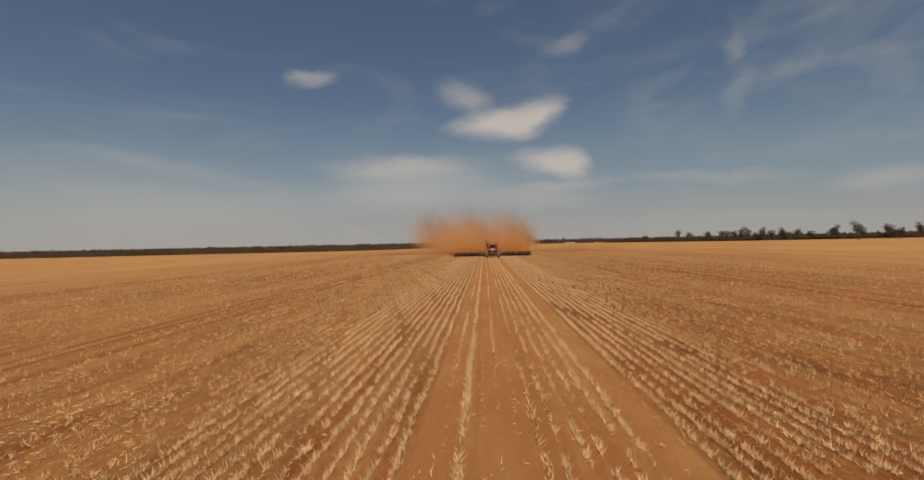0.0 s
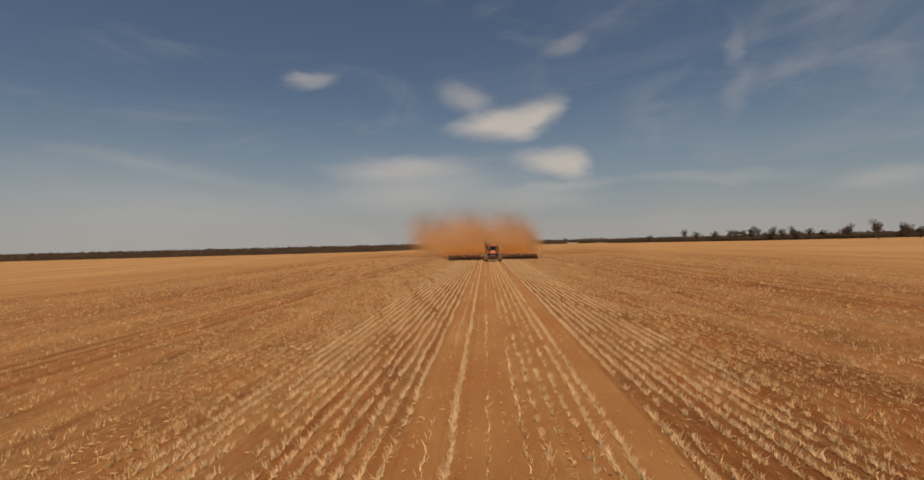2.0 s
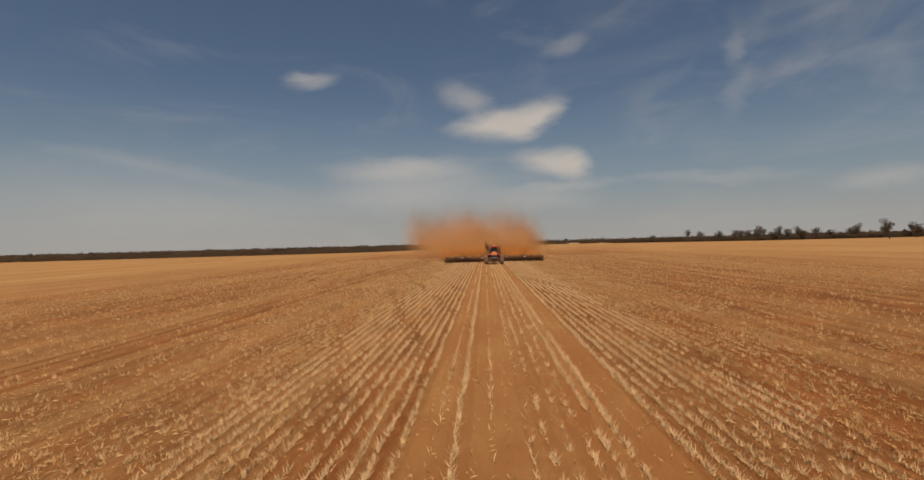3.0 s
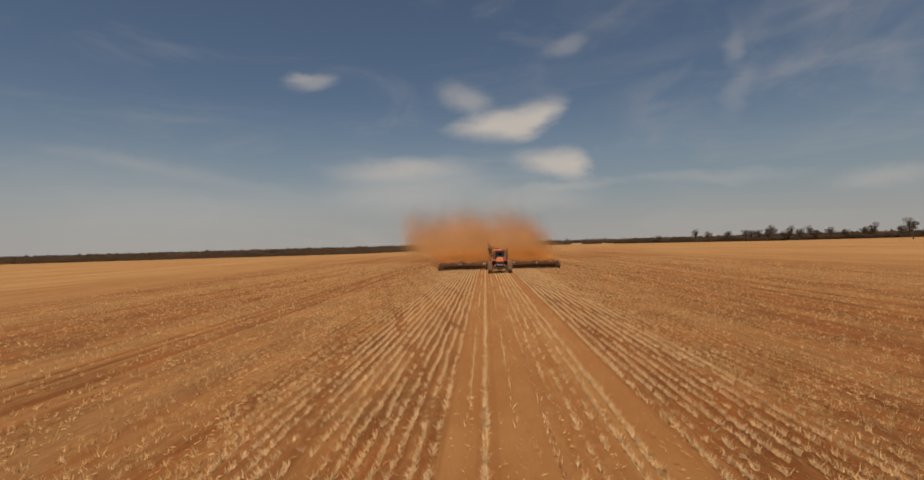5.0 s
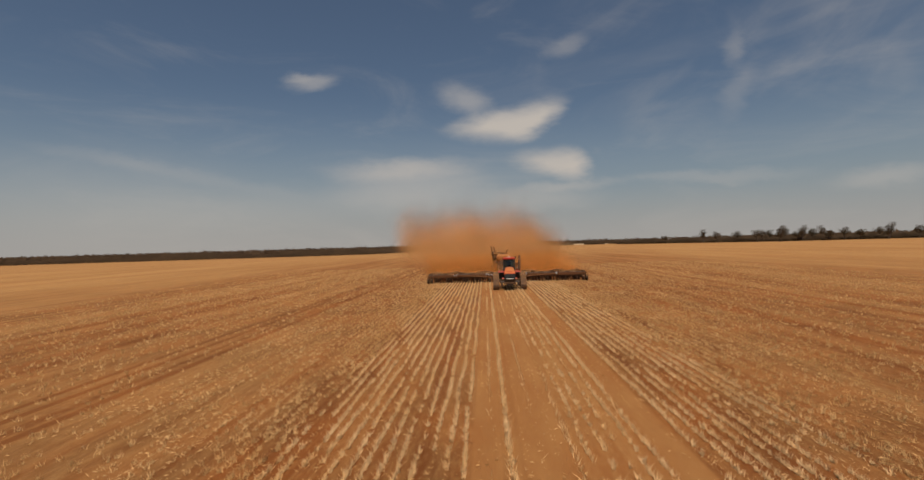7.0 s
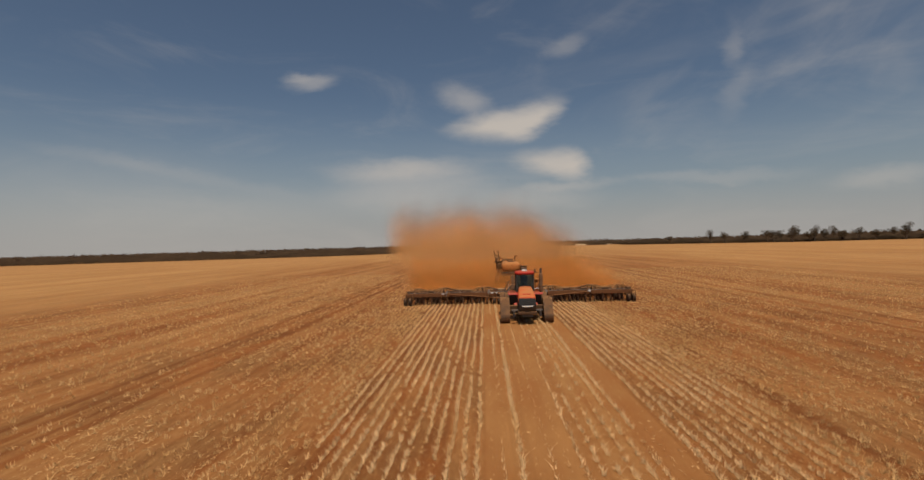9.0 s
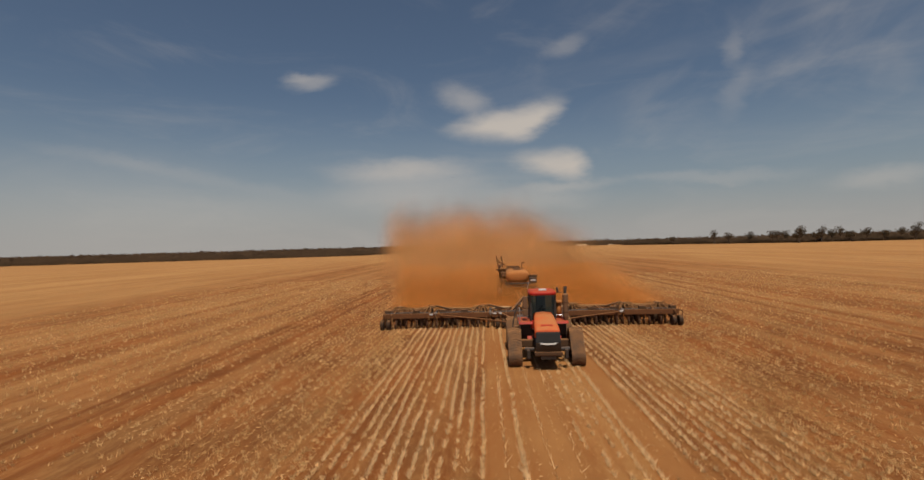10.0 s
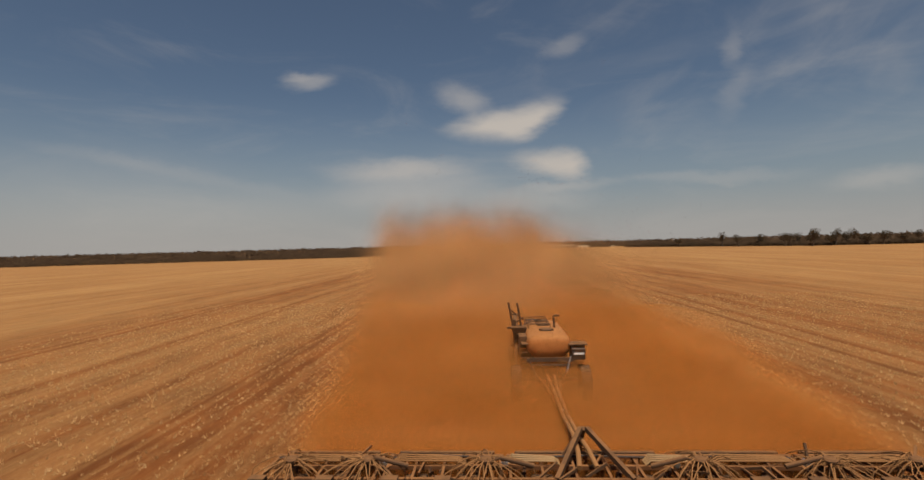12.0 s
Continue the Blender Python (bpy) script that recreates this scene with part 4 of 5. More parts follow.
ROOF_RING = [(math.copysign(abs(math.cos(a)) ** 0.35, math.cos(a)), math.copysign(abs(math.sin(a)) ** 0.35, math.sin(a)))
             for a in (2 * math.pi * k / 36 for k in range(36))]
tractor = make_tractor()


# ---- the seeding bar ----
SECTIONS = ((-10.62, -6.75), (-6.65, -2.75), (-2.65, 2.65), (2.75, 6.65), (6.75, 10.62))
WHEEL_Y = -0.38
RANKS = (0.15, 1.05, 1.95, 2.75)


def tyre_mesh(bm, r, wide):
    lathe(bm, [(r * 0.55, -wide * 0.42), (r * 0.8, -wide * 0.5), (r * 0.95, -wide * 0.46), (r, -wide * 0.3), (r, wide * 0.3), (r * 0.95, wide * 0.46),
               (r * 0.8, wide * 0.5), (r * 0.55, wide * 0.42)], 28)
    for k in range(22):
        a = 2 * math.pi * k / 22
        for side in (-1, 1):
            box(bm, (side * wide * 0.22, r * math.cos(a + side * 0.07), r * math.sin(a + side * 0.07)), (wide * 0.46, 0.05 * r, 0.09 * r), pose(0, 0, 0, math.degrees(a)))


def rim_mesh(bm, r, wide):
    lathe(bm, [(0.04, -wide * 0.30), (r * 0.3, -wide * 0.30), (r * 0.42, -wide * 0.12), (r * 0.53, -wide * 0.38), (r * 0.57, -wide * 0.40),
               (r * 0.57, wide * 0.40), (r * 0.53, wide * 0.38), (r * 0.42, wide * 0.12), (r * 0.3, wide * 0.30), (0.04, wide * 0.30)], 24)


def make_wheel(root, x, y, r, wide):
    bm = bmesh.new()
    tyre_mesh(bm, r, wide)
    w = part("wheel", bm, TYRE, root, "dusty lugged tyre", at=pose(x, y, r))
    bm = bmesh.new()
    rim_mesh(bm, r, wide)
    part("rim", bm, FRAMERED, w)
    SPINNERS.append((w, (x, y, r), r))
    return w


def make_seeder():
    root = thing("air_seeder", "wide maroon seeding bar with tines, hoses and press wheels", "seeder")
    rng = random.Random(4)
    for x0, x1 in SECTIONS:
        bm = bmesh.new()
        for y in RANKS:
            beam(bm, (x0, y, 0.98), (x1, y, 0.98), 0.13, 0.13)
        count = max(3, round((x1 - x0) / 1.0))
        for k in range(count + 1):
            x = x0 + 0.1 + (x1 - x0 - 0.2) * k / count
            beam(bm, (x, RANKS[0], 0.985), (x, RANKS[-1], 0.985), 0.09, 0.11)
        frame_ = part("frame_section", bm, FRAMERED, root)
        bm = bmesh.new()
        beam(bm, (x0 + 0.05, 0.0, 0.94), (x1 - 0.05, 0.0, 0.94), 0.12, 0.34)
        part("front_rail", bm, FRAMERED, frame_, "long maroon front rail")
        for y in (0.35, 0.55, 2.4):
            bm = bmesh.new()
            pipe(bm, [(x0 + 0.2, y, 1.09), ((x0 + x1) / 2, y + 0.12, 1.12), (x1 - 0.2, y, 1.09)], 0.03)
            part("hydraulic_line", bm, BLACK, frame_)
        bm = bmesh.new()
        beam(bm, (x0 + 0.3, 2.98, 0.98), (x1 - 0.3, 2.98, 0.98), 0.16, 0.16)
        for x in (x0 + 0.4, (x0 + x1) / 2, x1 - 0.4):
            beam(bm, (x, 2.7, 0.98), (x, 3.02, 0.98), 0.09, 0.09)
        part("rear_rail", bm, DARKSTEEL, frame_)
        # carrying wheels inside the frame
        for x in (x0 + 0.9, x0 + 1.3, x1 - 1.3, x1 - 0.9):
            make_wheel(root, x, 1.5, 0.45, 0.30)
    for x in (-6.7, -2.7, 2.7, 6.7):
        for y in (0.15, 1.95):
            bm = bmesh.new()
            rod(bm, (x, y - 0.16, 1.12), (x, y + 0.16, 1.12), 0.09, n=12)
            box(bm, (x, y, 1.02), (0.26, 0.06, 0.26), None, 0.02)
            part("hinge", bm, STEEL, root, "worn wing hinge")
        bm = bmesh.new()
        s = 1 if x > 0 else -1
        rod(bm, (x - s * 0.9, 1.5, 1.22), (x + s * 0.15, 1.5, 1.48), 0.075, n=12)
        rod(bm, (x + s * 0.15, 1.5, 1.48), (x + s * 0.8, 1.5, 1.25), 0.04, n=10)
        part("wing_cylinder", bm, DARKSTEEL, root)
    # shanks in four ranks, each with its press wheel behind
    bm = bmesh.new()
    path = [(0, 0.0, 0.98), (0, -0.10, 1.02), (0, -0.20, 0.90), (0, -0.12, 0.62), (0, 0.10, 0.34), (0, 0.16, 0.14), (0, 0.06, 0.0)]
    pipe(bm, path, 0.048, 5)
    box(bm, (0, 0.07, 0.05), (0.07, 0.09, 0.14), pose(0, 0, 0, 25))
    box(bm, (0, 0, 0.95), (0.10, 0.18, 0.10))
    box(bm, (0, 0.12, 0.52), (0.15, 0.34, 0.40), pose(0, 0, 0, 20))
    box(bm, (0, 0.26, 0.22), (0.05, 0.16, 0.30), pose(0, 0, 0, -12))
    count = 56
    first = None
    for k in range(count):
        x = -HALF_BAR + 0.19 + ROW * k
        at = pose(x, RANKS[(k * 3) % 4], 0)
        if first is None:
            first = part("shank", bm, SHANK, root, at=at)
        else:
            again(first, at)
    bm = bmesh.new()
    lathe(bm, [(0.10, -0.05), (0.26, -0.10), (0.30, -0.06), (0.30, 0.06), (0.26, 0.10), (0.10, 0.05)], 16)
    wheel = None
    for k in range(count):
        x = -HALF_BAR + 0.19 + ROW * k
        at = pose(x, 3.35 + 0.12 * (k % 2), 0.30)
        wheel = part("press_wheel", bm, TYRE, root, at=at) if wheel is None else again(wheel, at)
    bm = bmesh.new()
    beam(bm, (0, -0.75, 0.72), (0, 0.0, 0.0), 0.05, 0.06)
    arm = None
    for k in range(count):
        x = -HALF_BAR + 0.25 + ROW * k
        at = pose(x, 3.35 + 0.12 * (k % 2), 0.30)
        arm = part("press_arm", bm, DARKSTEEL, root, at=at) if arm is None else again(arm, at)
    # a cutting disc ahead of each shank
    bm = bmesh.new()
    lathe(bm, [(0.07, -0.06), (0.15, -0.05), (0.24, 0.0), (0.15, 0.05), (0.07, 0.06)], 16)
    beam(bm, (0.05, 0.0, 0.0), (0.03, 0.22, 0.62), 0.07, 0.12)
    beam(bm, (0.05, 0.05, 0.22), (-0.22, 0.16, 0.48), 0.06, 0.09)
    box(bm, (-0.03, 0.14, 0.52), (0.24, 0.16, 0.16), pose(0, 0, 0, 12, 0, 20))
    disc = None
    for k in range(count):
        at = pose(-HALF_BAR + 0.22 + ROW * k + rng.uniform(-0.05, 0.05), -0.02 + 0.24 * (k % 2) + rng.uniform(-0.06, 0.06), 0.24, rng.uniform(-6, 6), 0, rng.uniform(-8, 14))
        disc = part("cutting_disc", bm, SHANK, root, at=at) if disc is None else again(disc, at)
    # gauge wheels ahead of the frame
    for x in (-10.55, -10.1, -4.4, -2.2, -1.75, 1.75, 2.2, 4.4, 10.1, 10.55):
        make_wheel(root, x, WHEEL_Y if abs(x) < 3 else (-0.30 if abs(x) > 9 else 0.62), 0.36, 0.26)
        bm = bmesh.new()
        y = WHEEL_Y if abs(x) < 3 else (-0.30 if abs(x) > 9 else 0.62)
        beam(bm, (x + 0.19, y, 0.36), (x + 0.19, y * 0.8, 1.0), 0.05, 0.09)
        beam(bm, (x + 0.19, y * 0.8, 1.02), (x, 0.15, 1.04), 0.08, 0.08)
        part("wheel_fork", bm, FRAMERED, root)
    # tongue to the tractor
    bm = bmesh.new()
    for sx in (-1, 1):
        beam(bm, (sx * 0.12, -4.55, 0.62), (sx * 1.9, 0.1, 0.98), 0.13, 0.18)
    beam(bm, (-0.95, -1.9, 0.84), (0.95, -1.9, 0.84), 0.11, 0.11)
    box(bm, (0, -4.62, 0.60), (0.26, 0.5, 0.14), None, 0.03)
    part("tongue", bm, FRAMERED, root, "maroon tongue between bar and tractor")
    for k in range(5):
        x = -0.16 + 0.08 * k
        bm = bmesh.new()
        pipe(bm, [(x, -5.0, 1.0), (x * 1.5, -4.2, 0.95 - 0.04 * k), (x * 2, -2.5, 0.98), (x * 3, -0.5, 1.10), (x * 3, 0.4, 1.12)], 0.025)
        part("hydraulic_hose", bm, BLACK, root)
    # braces that hold the wings from the centre
    for sx in (-1, 1):
        bm = bmesh.new()
        pipe(bm, [(sx * 0.5, -3.5, 0.80), (sx * 3.6, -1.4, 0.88), (sx * 6.6, 0.05, 0.98)], 0.05, 8)
        part("draft_brace", bm, FRAMERED, root)
    # rear mast for the cart
    bm = bmesh.new()
    for sx in (-1, 1):
        beam(bm, (sx * 1.15, 1.0, 1.02), (sx * 0.10, 2.95, 1.86), 0.15, 0.17)
        beam(bm, (sx * 0.75, 2.75, 1.0), (sx * 0.10, 2.95, 1.86), 0.09, 0.10)
    beam(bm, (0, 2.95, 1.86), (0, 3.9, 0.85), 0.13, 0.15)
    beam(bm, (-0.75, 2.75, 1.0), (0, 3.9, 0.80), 0.10, 0.12)
    beam(bm, (0.75, 2.75, 1.0), (0, 3.9, 0.80), 0.10, 0.12)
    part("rear_mast", bm, DARKSTEEL, root, "dark braced mast at the rear hitch")
    # seed towers with spreading hoses
    bm = bmesh.new()
    rod(bm, (0, 0, 0.95), (0, 0, 1.32), 0.06, 0.06, 12)
    lathe(bm, [(0.06, 1.30), (0.20, 1.35), (0.22, 1.44), (0.16, 1.49), (0.03, 1.51)], 20, "Z")
    tower = None
    hoses = []
    for kind in range(4):
        h = bmesh.new()
        far, low, off = ((1.15, 0.98, 0.2), (0.8, 1.0, -0.15), (1.5, 1.02, 0.35), (0.55, 1.0, 0.1))[kind]
        pipe(h, [(0.16, 0, 1.41), (0.30, off * 0.1, 1.48), (far * 0.5, off * 0.4, 1.41), (far * 0.8, off * 0.8, 1.21), (far, off, low), (far * 1.05, off * 1.2, low - 0.3)], 0.018, 5)
        hoses.append(finish("hose", h, HOSE))
    for x in (-9.6, -7.1, -3.3, 3.3, 7.1, 9.6):
        at = pose(x, 1.5, 0)
        tower = part("seed_tower", bm, DARKSTEEL, root, "seed tower with a fan of hoses", at=at) if tower is None else again(tower, at)
        for k in range(34):
            one = new("hose", hoses[rng.randrange(4)])
            one.parent = tower
            one.matrix_basis = pose(0, 0, rng.uniform(-0.12, 0.03), rng.uniform(-5, 5), rng.uniform(-5, 5), 360 * k / 34 + rng.uniform(-14, 14))
    # low arched covers and bundled lines along the top
    for x, wide in ((-8.4, 1.5), (-5.2, 1.2), (-1.8, 0.85), (2.6, 0.85), (5.1, 1.3), (8.5, 1.4)):
        for k in range(4):
            y = 1.9 + 0.11 * k
            bm = bmesh.new()
            pipe(bm, [(x - wide, y, 1.07), (x - wide * 0.8, y + 0.03, 1.20 + 0.02 * k), (x + wide * 0.8, y - 0.03, 1.21), (x + wide, y, 1.07)], 0.03, 6)
            part("air_hose", bm, PALEHOSE if abs(x) < 3 else HOSE, root)
    for x in (-10.3, -8.2, -6.2, -4.6, 4.6, 6.2, 8.2, 10.3):
        bm = bmesh.new()
        box(bm, (x, 0.55, 1.18), (0.5, 0.3, 0.24), None, 0.03)
        part("valve_box", bm, DARKSTEEL, root)
    # braces, brackets and folded links that clutter the frame
    for k in range(44):
        x, y = rng.uniform(-10.4, 10.4), rng.uniform(0.1, 2.6)
        bm = bmesh.new()
        beam(bm, (x, y, 1.02), (x + rng.uniform(-0.7, 0.7), min(2.8, y + rng.uniform(-0.5, 0.9)), rng.uniform(1.08, 1.42)), rng.uniform(0.04, 0.08), rng.uniform(0.04, 0.10))
        part("link", bm, DARKSTEEL if k % 3 else FRAMERED, root)
    for x in (-7.0, -2.4, -2.0, 6.6):
        bm = bmesh.new()
        box(bm, (x, -0.075, 1.04), (0.26, 0.03, 0.09), None, 0.01)
        part("reflector_plate", bm, WHITE, root, "pale marker plate on the rail")
    return root


seeder = make_seeder()


# ---- the air cart ----
def make_cart():
    root = thing("air_cart", "dust-covered towed seed cart with a rounded tank", "cart")
    for x in (-1.75, 1.75):
        make_wheel(root, x, -2.8, 0.92, 0.56)
        make_wheel(root, x, 2.5, 0.92, 0.62)
    bm = bmesh.new()
    for sx in (-1, 1):
        beam(bm, (sx * 0.62, -3.4, 1.2), (sx * 0.62, 3.2, 1.2), 0.14, 0.22)
    for y in (-3.3, -2.8, 0.0, 2.5, 3.1):
        beam(bm, (-1.4 if y in (-2.8, 2.5) else -0.62, y, 1.15), (1.4 if y in (-2.8, 2.5) else 0.62, y, 1.15), 0.16, 0.18)
    part("chassis", bm, DARKSTEEL, root)
    bm = bmesh.new()
    loft(bm, [[(w * math.copysign(abs(math.cos(a)) ** 0.6, math.cos(a)), y, 2.86 + h * math.copysign(abs(math.sin(a)) ** 0.7, math.sin(a)))
               for a in (2 * math.pi * k / 28 for k in range(28))]
              for y, w, h in ((-2.95, 0.6, 0.24), (-2.88, 0.95, 0.41), (-2.7, 1.09, 0.52), (-2.35, 1.16, 0.57), (0.0, 1.18, 0.58), (2.3, 1.16, 0.57), (2.7, 0.9, 0.46), (2.85, 0.5, 0.3))])
    tank = part("tank", bm, TANK, root, "rounded tank coated in orange dust", True)
    for y in (-1.3, 0.4, 1.9):
        bm = bmesh.new()
        rod(bm, (0, y, 3.38), (0, y, 3.52), 0.42, 0.38, 20)
        part("tank_lid", bm, DARKSTEEL, tank)
    for y in (-1.5, 1.3):
        bm = bmesh.new()
        loft(bm, [[(-1.0, y - 1.1, 2.5), (1.0, y - 1.1, 2.5), (1.0, y + 1.1, 2.5), (-1.0, y + 1.1, 2.5)], [(-0.25, y - 0.3, 1.5), (0.25, y - 0.3, 1.5), (0.25, y + 0.3, 1.5), (-0.25, y + 0.3, 1.5)]])
        part("hopper", bm, TANK, root)
    bm = bmesh.new()
    beam(bm, (-1.2, -3.02, 2.22), (1.2, -3.02, 2.22), 0.12, 0.20)
    beam(bm, (-1.0, -3.02, 1.94), (1.0, -3.02, 1.94), 0.08, 0.10)
    for x in (-1.1, 1.0):
        beam(bm, (x, -3.02, 2.22), (x * 0.6, -3.1, 1.2), 0.08, 0.08)
    part("front_rail", bm, BLACK, root, "dark front rail below the tank")
    # fan housing
    bm = bmesh.new()
    prism(bm, [(-3.05, 2.2), (-2.2, 2.2), (-2.2, 2.9), (-2.9, 2.95), (-3.15, 2.75)], 1.08, 1.78, 0.04)
    fan = part("fan_housing", bm, BLACK, root)
    # bright highlight on the housing front, put in as a thin white strip
    bm = bmesh.new()
    box(bm, (1.45, -3.12, 2.52), (0.52, 0.03, 0.10), None, 0.01)
    part("fan_plate", bm, WHITE, fan, "white strip standing in for the highlight on the fan housing")
    bm = bmesh.new()
    box(bm, (1.43, -2.7, 2.98), (0.95, 0.9, 0.05), None, 0.01)
    part("fan_cover", bm, DARKSTEEL, fan)
    bm = bmesh.new()
    pipe(bm, [(1.05, -3.05, 2.4), (0.92, -3.12, 2.0), (0.80, -3.2, 1.6)], 0.04, 10)
    part("fan_pipe", bm, STEEL, root, "pale down pipe beside the fan")
    # loading auger with its bracket
    bm = bmesh.new()
    pipe(bm, [(-1.62, -1.6, 1.3), (-1.60, 0.0, 2.7), (-1.56, 1.7, 3.9)], 0.13, 12)
    part("auger_tube", bm, DARKSTEEL, root, "", True)
    bm = bmesh.new()
    beam(bm, (-1.78, -0.3, 3.5), (-2.0, -0.2, 4.85), 0.08, 0.09)
    beam(bm, (-1.30, -0.3, 3.5), (-1.50, -0.2, 4.80), 0.08, 0.09)
    beam(bm, (-1.88, -0.26, 4.20), (-1.40, -0.26, 4.12), 0.05, 0.06)
    beam(bm, (-1.68, -0.3, 1.3), (-1.68, -0.3, 3.9), 0.16, 0.16)
    beam(bm, (-1.92, -0.24, 4.45), (-1.12, 0.5, 3.75), 0.05, 0.06)
    beam(bm, (-1.80, -0.3, 3.6), (-1.15, -0.3, 4.0), 0.06, 0.07)
    beam(bm, (-2.1, -0.3, 3.42), (-1.0, -0.3, 3.40), 0.09, 0.12)
    part("auger_bracket", bm, DARKSTEEL, root)
    bm = bmesh.new()
    box(bm, (-1.32, -1.6, 2.95), (0.42, 1.1, 0.62), None, 0.05)
    part("tool_box", bm, DARKSTEEL, root)
    for k in range(5):
        bm = bmesh.new()
        pipe(bm, [(-1.1 + 0.1 * k, 0.2 + 0.25 * k, 3.45), (-1.05 + 0.12 * k, 0.3 + 0.25 * k, 3.80 - 0.04 * k), (-0.5 + 0.1 * k, 0.5 + 0.25 * k, 3.72 - 0.03 * k), (-0.35 + 0.1 * k, 0.55 + 0.25 * k, 3.42)], 0.028, 6)
        part("hydraulic_hose", bm, BLACK, root)
    bm = bmesh.new()
    loft(bm, [[(-1.80, -0.8, 3.20), (-1.10, -0.8, 3.20), (-1.10, -0.2, 3.20), (-1.80, -0.2, 3.20)], [(-1.88, -0.9, 3.52), (-1.02, -0.9, 3.52), (-1.02, -0.1, 3.52), (-1.88, -0.1, 3.52)]])
    part("auger_hopper", bm, DARKSTEEL, root)
    bm = bmesh.new()
    pipe(bm, [(0.55, -0.4, 3.4), (0.52, -0.4, 3.95), (0.50, -0.4, 4.05), (0.60, -0.4, 4.10), (0.85, -0.4, 4.08)], 0.06, 8)
    part("hook_post", bm, DARKSTEEL, root)
    # walkway and rails on top
    for y in (-0.6, 0.3, 1.2, 2.1):
        bm = bmesh.new()
        pipe(bm, [(-0.9, y, 3.4), (-0.9, y, 3.66), (0.3, y, 3.66), (0.3, y, 3.45)], 0.03, 6)
        part("top_rail", bm, DARKSTEEL, root)
    bm = bmesh.new()
    box(bm, (-1.25, -2.0, 2.95), (0.35, 1.6, 0.05), None, 0.01)
    part("walkway", bm, DARKSTEEL, root)
    for k in range(6):
        bm = bmesh.new()
        pipe(bm, [(-1.50, -3.0, 1.2 + 0.28 * k), (-1.10, -3.0, 1.2 + 0.28 * k)], 0.022, 6)
        part("ladder_rung", bm, DARKSTEEL, root)
    # drawbar and air lines
    bm = bmesh.new()
    for sx in (-1, 1):
        beam(bm, (sx * 0.42, -3.4, 1.15), (sx * 0.08, -6.4, 0.85), 0.12, 0.16)
    beam(bm, (0, -6.2, 0.85), (0, -10.7, 0.82), 0.20, 0.20)
    part("drawbar", bm, FRAMERED, root, "long dusty maroon drawbar")
    for k in range(2):
        bm = bmesh.new()
        x = -0.09 + 0.18 * k
        pipe(bm, [(x * 2, -3.1, 1.4), (x, -5.0, 1.22), (x, -8.0, 1.12), (x, -10.8, 1.35), (x * 2, -12.4, 1.42), (x * 3, -13.2, 1.25)], 0.085, 10)
        part("air_line", bm, HOSE, root, "thick tan air line")
    bm = bmesh.new()
    rod(bm, (0.0, -7.6, 0.1), (0.0, -7.6, 1.2), 0.05, n=8)
    part("jack_stand", bm, STEEL, root, "bright jack stand on the drawbar")
    return root


cart = make_cart()
MOVERS = [(tractor, 0.1, -8.7), (seeder, -0.05, 0.0), (cart, -0.2, 14.5)]

# ---- worked soil and dust ----
def furrowed(x, y, rng_phase=0.0):
    return 0.016 * math.sin(2 * math.pi * x / ROW) + 0.02 * noise.noise((x * 2.1, y * 1.4, rng_phase)) + 0.015 * noise.noise((x * 7, y * 7, 3))


def soil_sheet(name, y0, y1, rise, label, on_land, step_y):
    xs = np.arange(-HALF_BAR + 0.05, HALF_BAR, ROW / 4)
    ys = np.arange(y0, y1, step_y) if step_y else np.concatenate([np.arange(y0, y0 + 30, 0.6), np.geomspace(y0 + 30, y1, 60)])
    bm = bmesh.new()
    grid = []
    for y in ys:
        line = []
        for x in xs:
            edge = min(1.0, (HALF_BAR - abs(x)) / 0.5, max(0.0, (y - y0) / 0.6))
            z = (rise + furrowed(x, y)) * max(edge, 0.0) - 0.02
            line.append(bm.verts.new((x + (MACHINE_X if on_land else 0), y, z + (float(lie(x, y)) if on_land else 0))))
        grid.append(line)
    for a, b in zip(grid, grid[1:]):
        for i in range(len(xs) - 1):
            bm.faces.new((a[i], a[i + 1], b[i + 1], b[i]))
    ob = new(name, finish(name, bm, TILLED, True))
    return tagged(ob, label, "soil", kind="structure" if on_land else "stuff")


soil_sheet("worked_ground", BAR_START + 2.9, 1100, 0.07, "freshly worked bare red soil behind the seeder", True, 0)
turned = soil_sheet("turned_soil", 2.7, 42, 0.19, "loose red soil just turned by the tines", False, 0.3)
MOVERS.append((turned, 0.0, 0.0))


